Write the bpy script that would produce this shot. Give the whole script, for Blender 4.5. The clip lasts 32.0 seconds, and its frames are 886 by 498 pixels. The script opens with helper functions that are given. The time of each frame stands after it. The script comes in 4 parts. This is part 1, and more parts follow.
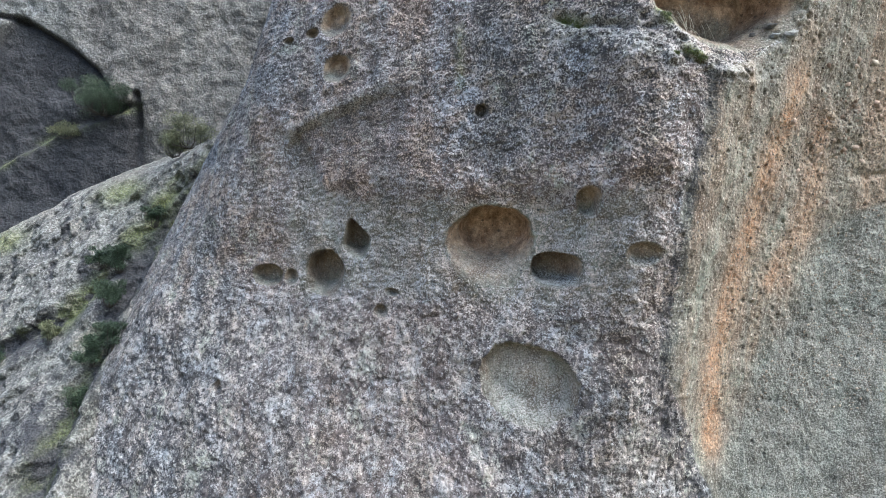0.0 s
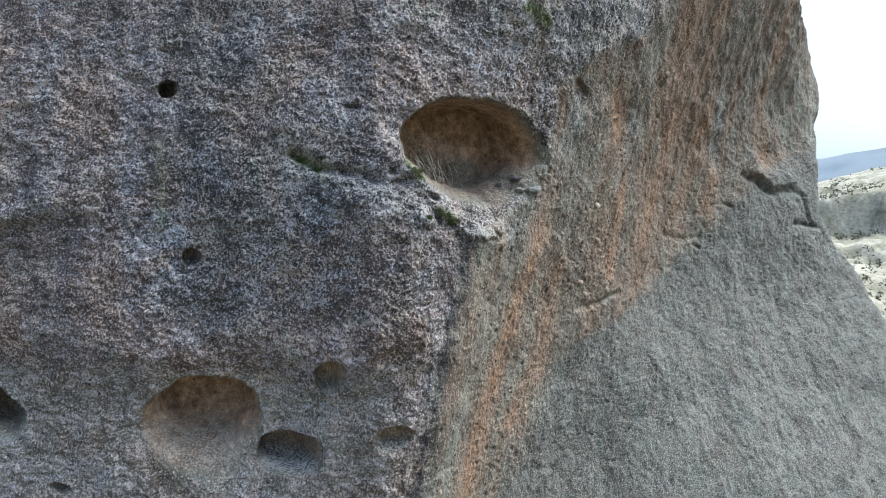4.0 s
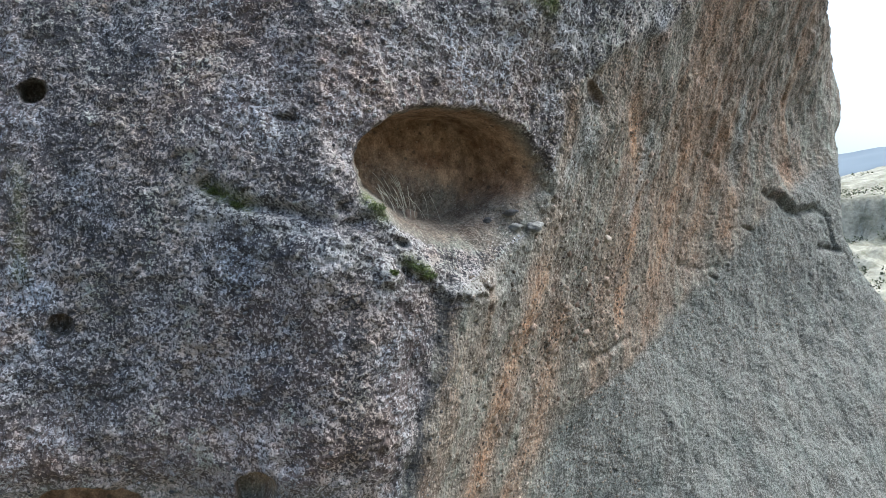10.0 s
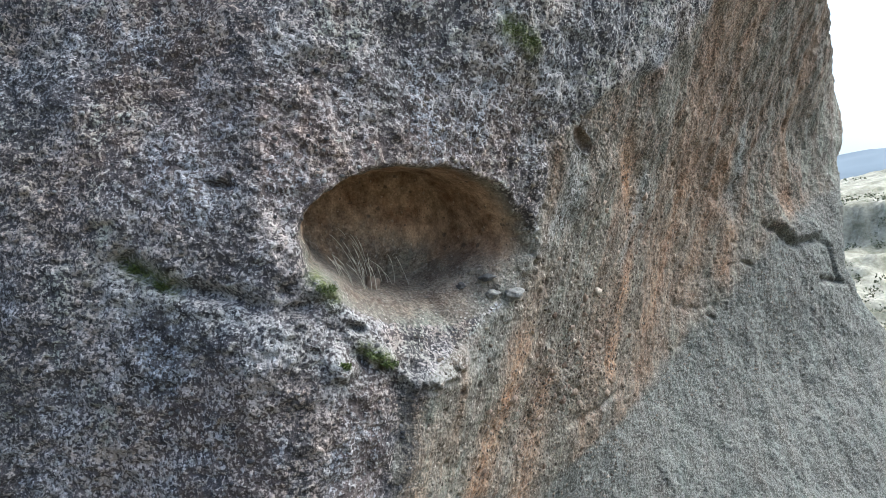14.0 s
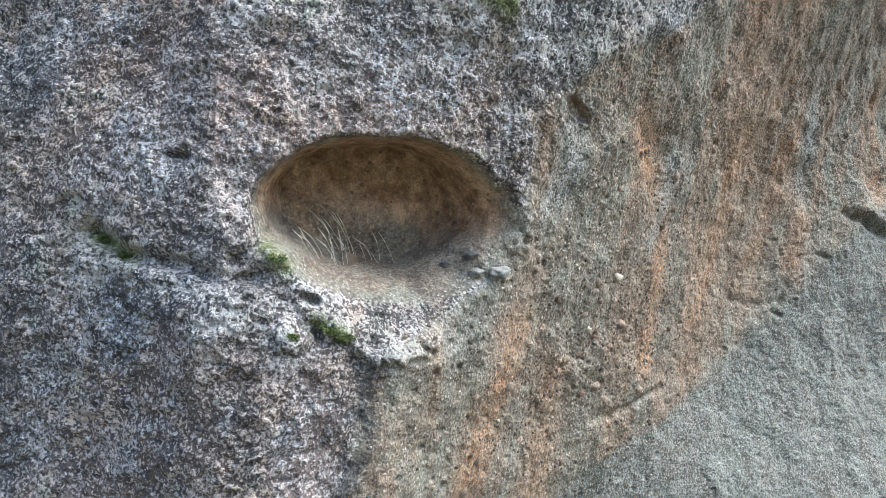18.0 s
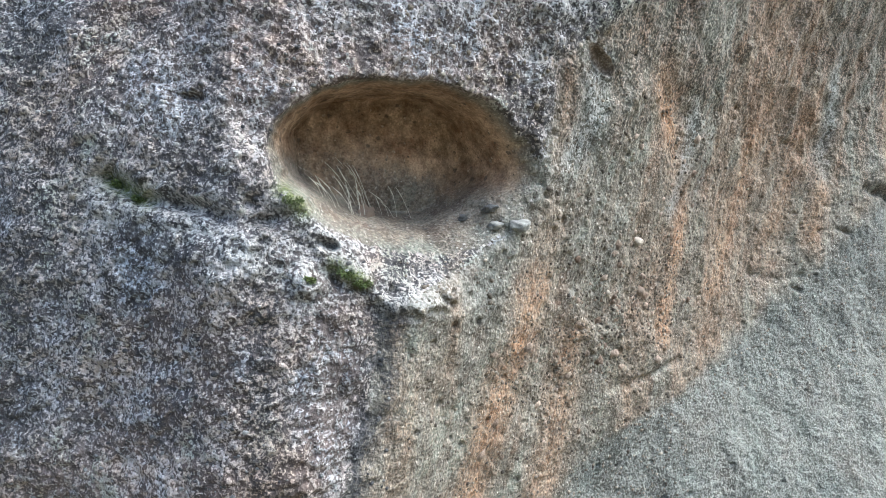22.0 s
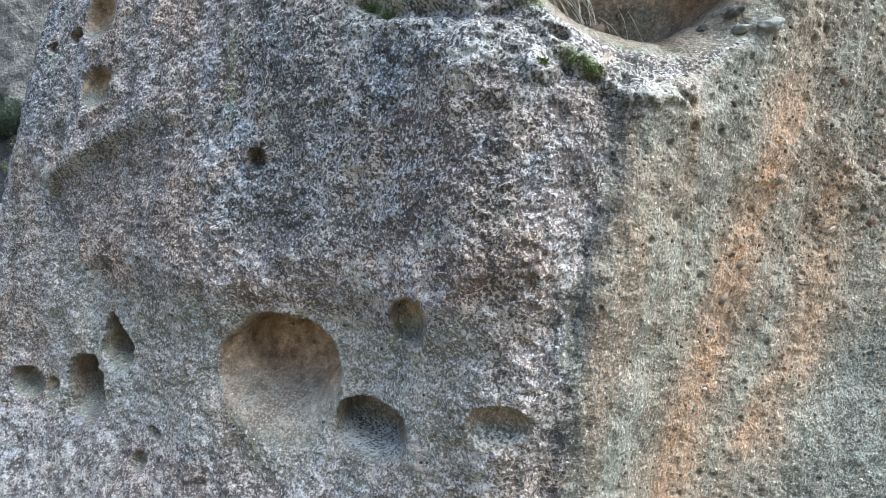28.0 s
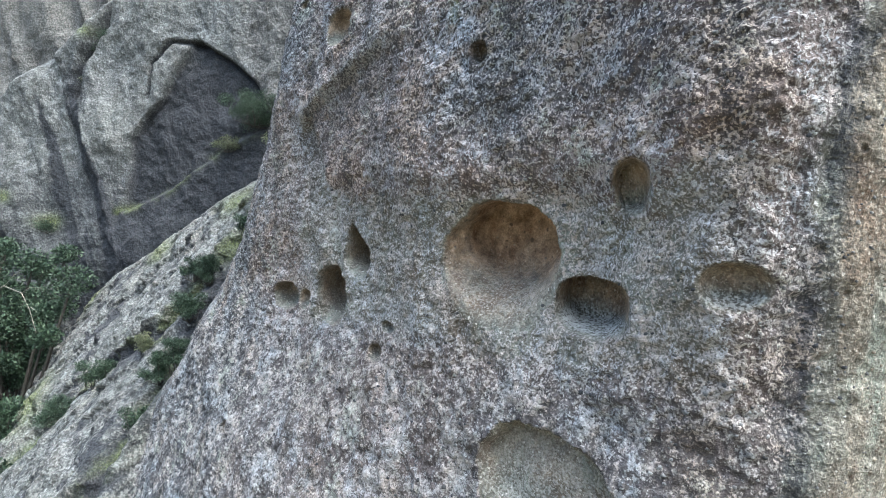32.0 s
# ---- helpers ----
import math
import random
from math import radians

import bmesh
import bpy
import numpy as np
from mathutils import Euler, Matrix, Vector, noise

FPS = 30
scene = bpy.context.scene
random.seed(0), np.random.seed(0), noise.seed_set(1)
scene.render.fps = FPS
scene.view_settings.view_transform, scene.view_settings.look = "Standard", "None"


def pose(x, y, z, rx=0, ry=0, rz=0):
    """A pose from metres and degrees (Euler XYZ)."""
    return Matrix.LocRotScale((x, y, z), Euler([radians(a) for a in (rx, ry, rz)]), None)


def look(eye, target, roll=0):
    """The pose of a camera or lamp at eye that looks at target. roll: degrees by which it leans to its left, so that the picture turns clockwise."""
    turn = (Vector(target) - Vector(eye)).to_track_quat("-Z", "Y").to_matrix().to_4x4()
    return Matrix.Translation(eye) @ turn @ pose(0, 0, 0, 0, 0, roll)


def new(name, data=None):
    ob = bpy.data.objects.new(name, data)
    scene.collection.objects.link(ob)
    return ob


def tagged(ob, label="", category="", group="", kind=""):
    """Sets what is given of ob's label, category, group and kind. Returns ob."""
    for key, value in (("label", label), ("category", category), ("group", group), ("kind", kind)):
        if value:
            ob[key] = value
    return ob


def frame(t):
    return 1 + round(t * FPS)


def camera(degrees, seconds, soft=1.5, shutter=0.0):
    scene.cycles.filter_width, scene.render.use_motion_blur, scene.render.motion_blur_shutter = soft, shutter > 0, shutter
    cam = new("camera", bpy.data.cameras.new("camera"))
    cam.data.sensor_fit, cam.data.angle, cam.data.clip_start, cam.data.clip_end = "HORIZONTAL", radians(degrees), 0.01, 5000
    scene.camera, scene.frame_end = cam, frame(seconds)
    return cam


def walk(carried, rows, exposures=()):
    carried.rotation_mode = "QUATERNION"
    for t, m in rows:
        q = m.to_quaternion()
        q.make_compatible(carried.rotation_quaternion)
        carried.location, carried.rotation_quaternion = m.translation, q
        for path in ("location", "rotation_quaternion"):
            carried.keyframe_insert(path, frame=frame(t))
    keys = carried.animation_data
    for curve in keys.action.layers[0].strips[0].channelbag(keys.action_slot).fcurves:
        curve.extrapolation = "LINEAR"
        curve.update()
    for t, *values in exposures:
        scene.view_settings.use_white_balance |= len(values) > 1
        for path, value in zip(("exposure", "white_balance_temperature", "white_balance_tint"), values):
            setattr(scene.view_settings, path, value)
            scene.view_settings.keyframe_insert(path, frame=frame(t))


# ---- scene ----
cam = camera(70.9, 32.0, soft=0.7)
METRES, EYE, TILT, LEAN, TURN = 14.0, 20.0, 0.0, 0.0, 0.0
ROWS = [
    (0.0, 0.0, 0.0, 0.0, 0.0, 0.0, -0.0),
    (0.5, -0.0017, 0.0151, 0.0286, -3.14, -0.03, -0.07),
    (1.0, -0.0022, 0.0336, 0.0578, -8.2, -0.12, -0.09),
    (1.5, -0.0014, 0.053, 0.0867, -14.38, -0.3, -0.06),
    (2.0, -0.0004, 0.0713, 0.1126, -20.07, -0.23, 0.05),
    (2.5, 0.0012, 0.0897, 0.1368, -22.69, -0.13, 0.13),
    (3.0, 0.0048, 0.109, 0.1521, -23.92, -0.09, 0.18),
    (3.5, 0.0099, 0.1287, 0.1742, -24.63, -0.07, 0.22),
    (4.0, 0.0155, 0.1469, 0.2044, -25.09, -0.06, 0.23),
    (4.5, 0.0217, 0.1651, 0.2358, -25.42, -0.02, 0.27),
    (6.5, 0.0434, 0.2265, 0.264, -26.1, -0.05, 0.2),
    (7.0, 0.0494, 0.2387, 0.2631, -26.21, -0.04, 0.2),
    (7.5, 0.0561, 0.2513, 0.2608, -26.32, -0.03, 0.19),
    (8.0, 0.0645, 0.2648, 0.2595, -26.44, -0.04, 0.16),
    (8.5, 0.0738, 0.2775, 0.258, -26.56, -0.01, 0.14),
    (9.0, 0.0831, 0.2897, 0.2569, -26.65, 0.02, 0.14),
    (9.5, 0.0928, 0.3008, 0.2564, -26.74, -0.02, 0.13),
    (10.0, 0.1015, 0.3105, 0.2555, -26.85, -0.0, 0.14),
    (10.5, 0.1093, 0.3195, 0.255, -26.96, -0.0, 0.12),
    (11.0, 0.1165, 0.3272, 0.261, -27.08, 0.04, 0.14),
    (11.5, 0.1223, 0.3336, 0.275, -27.17, 0.01, 0.13),
    (12.0, 0.1276, 0.3379, 0.2902, -27.21, 0.04, 0.13),
    (12.5, 0.1344, 0.3443, 0.3012, -27.27, 0.04, 0.13),
    (13.0, 0.1424, 0.3522, 0.3092, -27.32, 0.05, 0.12),
    (13.5, 0.1498, 0.3596, 0.3125, -27.39, 0.07, 0.12),
    (14.0, 0.1523, 0.3623, 0.3132, -27.44, 0.11, 0.15),
    (14.5, 0.1523, 0.3632, 0.3127, -25.87, 0.21, 0.2),
    (16.5, 0.241, 0.3125, 0.2937, -18.99, 0.51, -0.11),
    (17.0, 0.2429, 0.3197, 0.2922, -18.66, 0.52, -0.12),
    (17.5, 0.2467, 0.3309, 0.2919, -18.41, 0.47, -0.15),
    (18.0, 0.2498, 0.3426, 0.291, -18.19, 0.47, -0.13),
    (18.5, 0.2515, 0.3524, 0.2896, -17.97, 0.47, -0.14),
    (19.0, 0.252, 0.3597, 0.2867, -17.83, 0.45, -0.16),
    (19.5, 0.2501, 0.3622, 0.2807, -17.76, 0.45, -0.17),
    (20.0, 0.248, 0.362, 0.2765, -17.71, 0.47, -0.16),
    (20.5, 0.2464, 0.3609, 0.2735, -17.65, 0.43, -0.18),
    (21.0, 0.2452, 0.3594, 0.2691, -17.6, 0.44, -0.18),
    (21.5, 0.245, 0.3576, 0.2631, -17.55, 0.44, -0.2),
    (22.0, 0.245, 0.3564, 0.2546, -17.53, 0.42, -0.2),
    (22.5, 0.245, 0.3565, 0.2444, -17.52, 0.43, -0.19),
    (23.0, 0.2449, 0.3563, 0.2317, -17.46, 0.44, -0.2),
    (23.5, 0.2452, 0.3559, 0.2181, -17.44, 0.42, -0.21),
    (24.0, 0.2468, 0.3558, 0.2056, -17.47, 0.4, -0.23),
    (24.5, 0.2474, 0.3564, 0.1942, -17.48, 0.39, -0.21),
    (26.5, 0.2452, 0.3575, 0.1463, -8.62, 0.54, -0.16),
    (27.0, 0.2435, 0.3577, 0.1372, -4.93, 0.56, -0.19),
    (27.5, 0.2406, 0.3569, 0.1283, -0.8, 0.57, -0.25),
    (28.0, 0.2373, 0.3554, 0.1137, 2.46, 0.58, -0.29),
    (28.5, 0.2345, 0.3537, 0.0965, 5.26, 0.66, -0.37),
    (29.0, 0.2338, 0.3527, 0.0815, 7.27, 0.72, -0.44),
    (29.5, 0.2335, 0.3523, 0.0682, 8.97, 0.69, -0.4),
    (30.0, 0.233, 0.3524, 0.0545, 10.38, 0.75, -0.46),
    (30.5, 0.2325, 0.3522, 0.0416, 12.05, 0.74, -0.46),
    (31.0, 0.2316, 0.3519, 0.0303, 14.16, 0.65, -0.38),
    (31.5, 0.2302, 0.3514, 0.0203, 17.46, 0.66, -0.37),
    (32.0, 0.2285, 0.3506, 0.0114, 21.34, 0.7, -0.4),
]
# (seconds, stops): the film's own exposure, which closes down while the sky is in view
EXPOSURES = [(0.0, 2.15, 5550, 0), (1.5, 2.12, 5550, 0), (2.6, 1.75, 5450, 0), (4.5, 1.6, 5400, 0), (14.3, 1.65, 5400, 0), (16.5, 1.98, 5400, -1), (20.0, 2.13, 5400, -1), (26.5, 2.30, 5350, -3), (32.0, 2.24, 5400, -3)]
walk(cam, [(t, pose(0, 0, EYE, TILT, LEAN, TURN) @ pose(METRES * x, METRES * y, METRES * z, 90 + pitch, roll, yaw)) for t, x, y, z, yaw, pitch, roll in ROWS], EXPOSURES)

# ---- world and sun: a bright hazy sky, the veiled sun in front of the outcrop ----
SUN_ELEVATION, SUN_AZIMUTH = 60.0, 115.0
world = bpy.data.worlds.new("sky")
scene.world = world
world.use_nodes = True
wn = world.node_tree.nodes
sky = wn.new("ShaderNodeTexSky")
sky.sky_type, sky.sun_disc = "NISHITA", False
sky.sun_elevation, sky.sun_rotation = radians(SUN_ELEVATION), radians(SUN_AZIMUTH)
sky.air_density, sky.dust_density, sky.ozone_density = 1.0, 9.0, 0.3
world.node_tree.links.new(sky.outputs[0], wn["Background"].inputs[0])
wn["Background"].inputs[1].default_value = 0.15
sun_data = bpy.data.lights.new("sun", "SUN")
sun_data.energy, sun_data.angle, sun_data.color = 0.45, radians(90.0), (1.0, 0.98, 0.95)
sun = new("sun", sun_data)
sun_way = Vector((math.sin(radians(SUN_AZIMUTH)) * math.cos(radians(SUN_ELEVATION)),
                  math.cos(radians(SUN_AZIMUTH)) * math.cos(radians(SUN_ELEVATION)), math.sin(radians(SUN_ELEVATION))))
sun.matrix_world = look(sun_way * 200, (0, 0, 0))

# ---- arithmetic for rock forms ----
U32 = np.uint32


def scatter(ix, iy, seed):
    """A number from 0 to 1 for each lattice cell."""
    h = ix.astype(np.int64).astype(U32) * U32(374761393) + iy.astype(np.int64).astype(U32) * U32(668265263) + U32((seed * 2246822519) & 0xFFFFFFFF)
    h = (h ^ (h >> U32(13))) * U32(1274126177)
    h = (h ^ (h >> U32(15))) * U32(2246822519)
    return ((h ^ (h >> U32(16))) & U32(0xFFFFFF)).astype(np.float32) / np.float32(0xFFFFFF)


def swell(x, y, seed=0):
    """Smooth noise from -1 to 1 with cells one wide."""
    fx, fy = np.floor(x), np.floor(y)
    u, v = (x - fx).astype(np.float32), (y - fy).astype(np.float32)
    u, v = u * u * u * (u * (u * 6 - 15) + 10), v * v * v * (v * (v * 6 - 15) + 10)
    a, b = scatter(fx, fy, seed), scatter(fx + 1, fy, seed)
    c, d = scatter(fx, fy + 1, seed), scatter(fx + 1, fy + 1, seed)
    return ((a + (b - a) * u) * (1 - v) + (c + (d - c) * u) * v) * 2 - 1


def rough(x, y, seed=0, octaves=4, gain=0.5):
    total, size, norm = 0.0, 1.0, 0.0
    for k in range(octaves):
        total, norm = total + size * swell(x * 2.0**k + 17.3 * k, y * 2.0**k - 9.1 * k, seed + k), norm + size
        size *= gain
    return total / norm


def cells(x, y, seed=0):
    """Distance to the nearest of one random point in each cell, and that cell's number from 0 to 1."""
    fx, fy = np.floor(x), np.floor(y)
    near = np.full(np.shape(x), 9.0, np.float32)
    who = np.zeros(np.shape(x), np.float32)
    for i in (-1, 0, 1):
        for j in (-1, 0, 1):
            cx, cy = fx + i, fy + j
            d = np.hypot(cx + scatter(cx, cy, seed) - x, cy + scatter(cx, cy, seed + 1) - y)
            closer = d < near
            near, who = np.where(closer, d, near), np.where(closer, scatter(cx, cy, seed + 2), who)
    return near, who


def ease(a, b, v):
    t = np.clip((v - a) / (b - a), 0, 1)
    return t * t * (3 - 2 * t)


def ramped(v, w):
    """v where it is well over 0, 0 where it is well under, rounded over a width w."""
    return w * np.logaddexp(0, np.clip(v / w, -60, 60))


def from_line(x, z, line):
    """Distance from a line of corners, and how far along it the nearest place lies (0 to 1)."""
    best, along = np.full(np.shape(x), 1e9), np.zeros(np.shape(x))
    n = len(line) - 1
    for k in range(n):
        (ax, az), (bx, bz) = line[k], line[k + 1]
        ll = (bx - ax) ** 2 + (bz - az) ** 2
        t = np.clip(((x - ax) * (bx - ax) + (z - az) * (bz - az)) / ll, 0, 1)
        d = np.hypot(x - ax - t * (bx - ax), z - az - t * (bz - az))
        closer = d < best
        best, along = np.where(closer, d, best), np.where(closer, (k + t) / n, along)
    return best, along


def blend(value, stations):
    """Weights of smooth interpolation between stations."""
    s = np.asarray(stations, float)
    v = np.clip(np.asarray(value, float), s[0], s[-1] - 1e-9)
    i = np.searchsorted(s, v, side="right") - 1
    w, r = np.zeros((len(v), len(s))), np.arange(len(v))
    h = s[i + 1] - s[i]
    t = (v - s[i]) / h
    np.add.at(w, (r, i), 2 * t**3 - 3 * t**2 + 1)
    np.add.at(w, (r, i + 1), -2 * t**3 + 3 * t**2)
    for k, c in ((i, t**3 - 2 * t**2 + t), (i + 1, t**3 - t**2)):
        a, b = np.maximum(k - 1, 0), np.minimum(k + 1, len(s) - 1)
        g = c * h / (s[b] - s[a])
        np.add.at(w, (r, b), g)
        np.add.at(w, (r, a), -g)
    return w


def steps(*runs):
    """Even steps from run to run: (start, end, step) ..."""
    out = [np.arange(a, b - 1e-6, d) for a, b, d in runs]
    return np.concatenate(out + [[runs[-1][1]]])


def sheet(name, verts, quads, material, zones=None, smooth=True):
    me = bpy.data.meshes.new(name)
    me.vertices.add(len(verts))
    me.vertices.foreach_set("co", np.ascontiguousarray(verts, np.float32).ravel())
    me.loops.add(4 * len(quads))
    me.loops.foreach_set("vertex_index", np.ascontiguousarray(quads, np.int32).ravel())
    me.polygons.add(len(quads))
    me.polygons.foreach_set("loop_start", np.arange(0, 4 * len(quads), 4, dtype=np.int32))
    me.polygons.foreach_set("use_smooth", np.full(len(quads), smooth, bool))
    me.update(calc_edges=True)
    for key, value in (zones or {}).items():
        me.color_attributes.new(key, "FLOAT_COLOR", "POINT").data.foreach_set("color", np.ascontiguousarray(value, np.float32).ravel())
    me.materials.append(material)
    return new(name, me)


def grid_quads(nz, nx):
    k = np.arange(nz * nx).reshape(nz, nx)
    return np.stack([k[:-1, :-1], k[:-1, 1:], k[1:, 1:], k[1:, :-1]], -1).reshape(-1, 4)


def kept(verts, quads, mask, zones):
    """The part of a sheet whose quads are in the mask."""
    q = quads[mask]
    used = np.unique(q)
    again = np.full(len(verts), -1, np.int64)
    again[used] = np.arange(len(used))
    return verts[used], again[q], {k: v[used] for k, v in zones.items()}


def part(name, bm, material, parent, label=""):
    me = bpy.data.meshes.new(name)
    bm.to_mesh(me)
    bm.free()
    me.materials.append(material)
    ob = new(name, me)
    ob.parent = parent
    return tagged(ob, label)


# ---- materials ----
class Nodes:
    def __init__(self, name):
        self.material = bpy.data.materials.new(name)
        self.material.use_nodes = True
        self.tree = self.material.node_tree
        self.shader = self.tree.nodes["Principled BSDF"]
        self.place = self.tree.nodes.new("ShaderNodeTexCoord").outputs["Object"]

    def put(self, socket, value):
        if hasattr(value, "is_linked"):
            self.tree.links.new(value, socket)
        else:
            socket.default_value = (*value, 1.0) if isinstance(value, tuple) and len(value) == 3 and len(socket.default_value) == 4 else value

    def noise(self, scale, detail=4.0, roughness=0.6, stretch=(1, 1, 1), place=None, distortion=0.0):
        m = self.tree.nodes.new("ShaderNodeMapping")
        m.inputs["Scale"].default_value = stretch
        self.put(m.inputs["Vector"], place or self.place)
        n = self.tree.nodes.new("ShaderNodeTexNoise")
        n.inputs["Scale"].default_value, n.inputs["Detail"].default_value, n.inputs["Roughness"].default_value = scale, detail, roughness
        n.inputs["Distortion"].default_value = distortion
        self.put(n.inputs["Vector"], m.outputs[0])
        return n.outputs["Fac"]

    def warped(self, scale, amount):
        n = self.tree.nodes.new("ShaderNodeTexNoise")
        n.inputs["Scale"].default_value, n.inputs["Detail"].default_value = scale, 3.0
        self.put(n.inputs["Vector"], self.place)
        v = self.tree.nodes.new("ShaderNodeVectorMath")
        v.operation = "MULTIPLY_ADD"
        self.put(v.inputs[0], n.outputs["Color"])
        v.inputs[1].default_value = (amount,) * 3
        self.put(v.inputs[2], self.place)
        return v.outputs[0]

    def grains(self, scale, place=None, feature="F1"):
        """Distance and a random number of each cell."""
        n = self.tree.nodes.new("ShaderNodeTexVoronoi")
        n.feature = feature
        n.inputs["Scale"].default_value = scale
        self.put(n.inputs["Vector"], place or self.place)
        s = self.tree.nodes.new("ShaderNodeSeparateColor")
        self.put(s.inputs[0], n.outputs["Color"])
        return n.outputs["Distance"], s.outputs[0], s.outputs[1]

    def ramp(self, value, *stops):
        n = self.tree.nodes.new("ShaderNodeValToRGB")
        e = n.color_ramp.elements
        while len(e) < len(stops):
            e.new(0.5)
        for k, (at, c) in enumerate(stops):
            e[k].position, e[k].color = at, ((c, c, c, 1) if isinstance(c, (int, float)) else (*c, 1))
        self.put(n.inputs[0], value)
        return n.outputs[0]

    def mix(self, fac, a, b, mode="MIX"):
        n = self.tree.nodes.new("ShaderNodeMix")
        n.data_type, n.blend_type = "RGBA", mode
        self.put(n.inputs[0], fac)
        self.put(n.inputs[6], a)
        self.put(n.inputs[7], b)
        return n.outputs[2]

    def sum(self, op, a, b, clamp=False):
        n = self.tree.nodes.new("ShaderNodeMath")
        n.operation, n.use_clamp = op, clamp
        self.put(n.inputs[0], a)
        self.put(n.inputs[1], b)
        return n.outputs[0]

    def zones(self, key):
        n = self.tree.nodes.new("ShaderNodeAttribute")
        n.attribute_name = key
        s = self.tree.nodes.new("ShaderNodeSeparateColor")
        self.put(s.inputs[0], n.outputs["Color"])
        return s.outputs[0], s.outputs[1], s.outputs[2], n.outputs["Alpha"]

    def done(self, colour, roughness=0.9, height=None, depth=0.01, strength=1.0, specular=0.25):
        self.put(self.shader.inputs["Base Color"], colour)
        self.put(self.shader.inputs["Roughness"], roughness)
        self.shader.inputs["Specular IOR Level"].default_value = specular
        if height is not None:
            b = self.tree.nodes.new("ShaderNodeBump")
            b.inputs["Distance"].default_value, b.inputs["Strength"].default_value = depth, strength
            self.put(b.inputs["Height"], height)
            self.put(self.shader.inputs["Normal"], b.outputs[0])
        return self.material


def conglomerate(name, k=1.0, calm=0.0):
    """Weathered conglomerate: sandy matrix full of pebbles, dark and pale lichen crusts, iron stains, algae, moss."""
    n = Nodes(name)
    coarse, faded, slate, worn = n.zones("zone_c")
    crust, iron, algae, brown = n.zones("zone_a")
    moss, hollow, white, stain_and_shade = n.zones("zone_b")
    bent = n.warped(16.0 * k, 0.035 / k)
    grit = n.noise(26.0 * k, 2.0, 0.55, (1, 1, 1), bent)
    fine = n.noise(42.0 * k, 2.0, 0.5)
    big = n.noise(7.0 * k, 5.0, 0.7)
    patch = n.noise(2.1, 6.0, 0.72)
    streak = n.noise(1.6, 5.0, 0.6, (1.6, 1.6, 0.22))
    ragged = n.sum("MULTIPLY", n.sum("SUBTRACT", fine, 0.5), 0.55)

    def spots(size, reach, bias, edge=0.16):
        """Ragged round grains: a mask and two random numbers for each."""
        d, one, two = n.grains(size * k, bent)
        v = n.sum("SUBTRACT", n.sum("ADD", n.sum("MULTIPLY", one, reach), ragged), n.sum("ADD", d, bias))
        return n.ramp(v, (0.0, 0.0), (edge, 1.0)), one, two

    pebbles, _, pebble_tone = spots(15.0, 0.72, 0.36)
    grains, _, grain_tone = spots(24.0, 0.80, 0.30)
    shaded_pits, _, _ = spots(21.0, 0.82, 0.50)
    # bare sandy matrix with pebbles, pale grains, and pits with their shade painted in
    bare = n.mix(n.ramp(patch, (0.36, 0.0), (0.64, 1.0)), (0.092, 0.083, 0.067), (0.182, 0.169, 0.143))
    bare = n.mix(1.0, bare, n.ramp(big, (0.34, 0.80), (0.66, 1.16)), "MULTIPLY")
    band = n.noise(2.4, 6.0, 0.7, (0.8, 0.8, 0.3))
    bare = n.mix(n.ramp(band, (0.38, 0.75), (0.47, 0.0)), bare, n.mix(grit, (0.110, 0.122, 0.102), (0.210, 0.222, 0.190)))
    bare = n.mix(n.ramp(band, (0.53, 0.0), (0.62, 0.75)), bare, n.mix(grit, (0.055, 0.041, 0.032), (0.175, 0.130, 0.100)))
    bare = n.mix(n.ramp(grit, (0.33, 0.6), (0.43, 0.0)), bare, (0.066, 0.056, 0.046))
    bare = n.mix(n.ramp(grit, (0.56, 0.0), (0.64, 0.65)), bare, (0.26, 0.238, 0.203))
    bare = n.mix(n.sum("MULTIPLY", pebbles, 0.8), bare, n.ramp(pebble_tone, (0.0, (0.07, 0.058, 0.05)), (0.45, (0.165, 0.132, 0.104)), (0.8, (0.26, 0.225, 0.185)), (1.0, (0.36, 0.33, 0.285))))
    bare = n.mix(n.sum("MULTIPLY", grains, n.ramp(grain_tone, (0.35, 0.0), (0.5, 0.9))), bare, (0.32, 0.298, 0.265))
    bare = n.mix(n.sum("MULTIPLY", shaded_pits, 0.8), bare, (0.050, 0.042, 0.035))
    # lichen crusts: nearly black ground, mid-grey patches, crisp pale flecks
    dark = n.mix(n.ramp(big, (0.36, 0.0), (0.64, 1.0)), (0.021, 0.021, 0.026), (0.084, 0.082, 0.089))
    dark = n.mix(faded, dark, n.mix(n.ramp(big, (0.36, 0.0), (0.64, 1.0)), (0.064, 0.051, 0.047), (0.168, 0.136, 0.126)))
    spread = n.sum("ADD", n.sum("MULTIPLY", n.sum("SUBTRACT", patch, 0.5), 0.7), n.sum("MULTIPLY", n.sum("SUBTRACT", big, 0.5), 0.18))
    small = n.sum("ADD", grit, n.sum("MULTIPLY", n.sum("SUBTRACT", fine, 0.5), 0.5))
    lump = n.noise(10.0 * k, 5.0, 0.68, (1, 1, 1), bent)
    speck = n.sum("ADD", n.mix(coarse, small, lump), spread)
    pale = n.ramp(speck, (0.455, 0.0), (0.50, 0.22), (0.535, 0.62), (0.60, 1.0))
    hue = n.noise(1.3, 4.0, 0.65, (1, 1, 0.7))
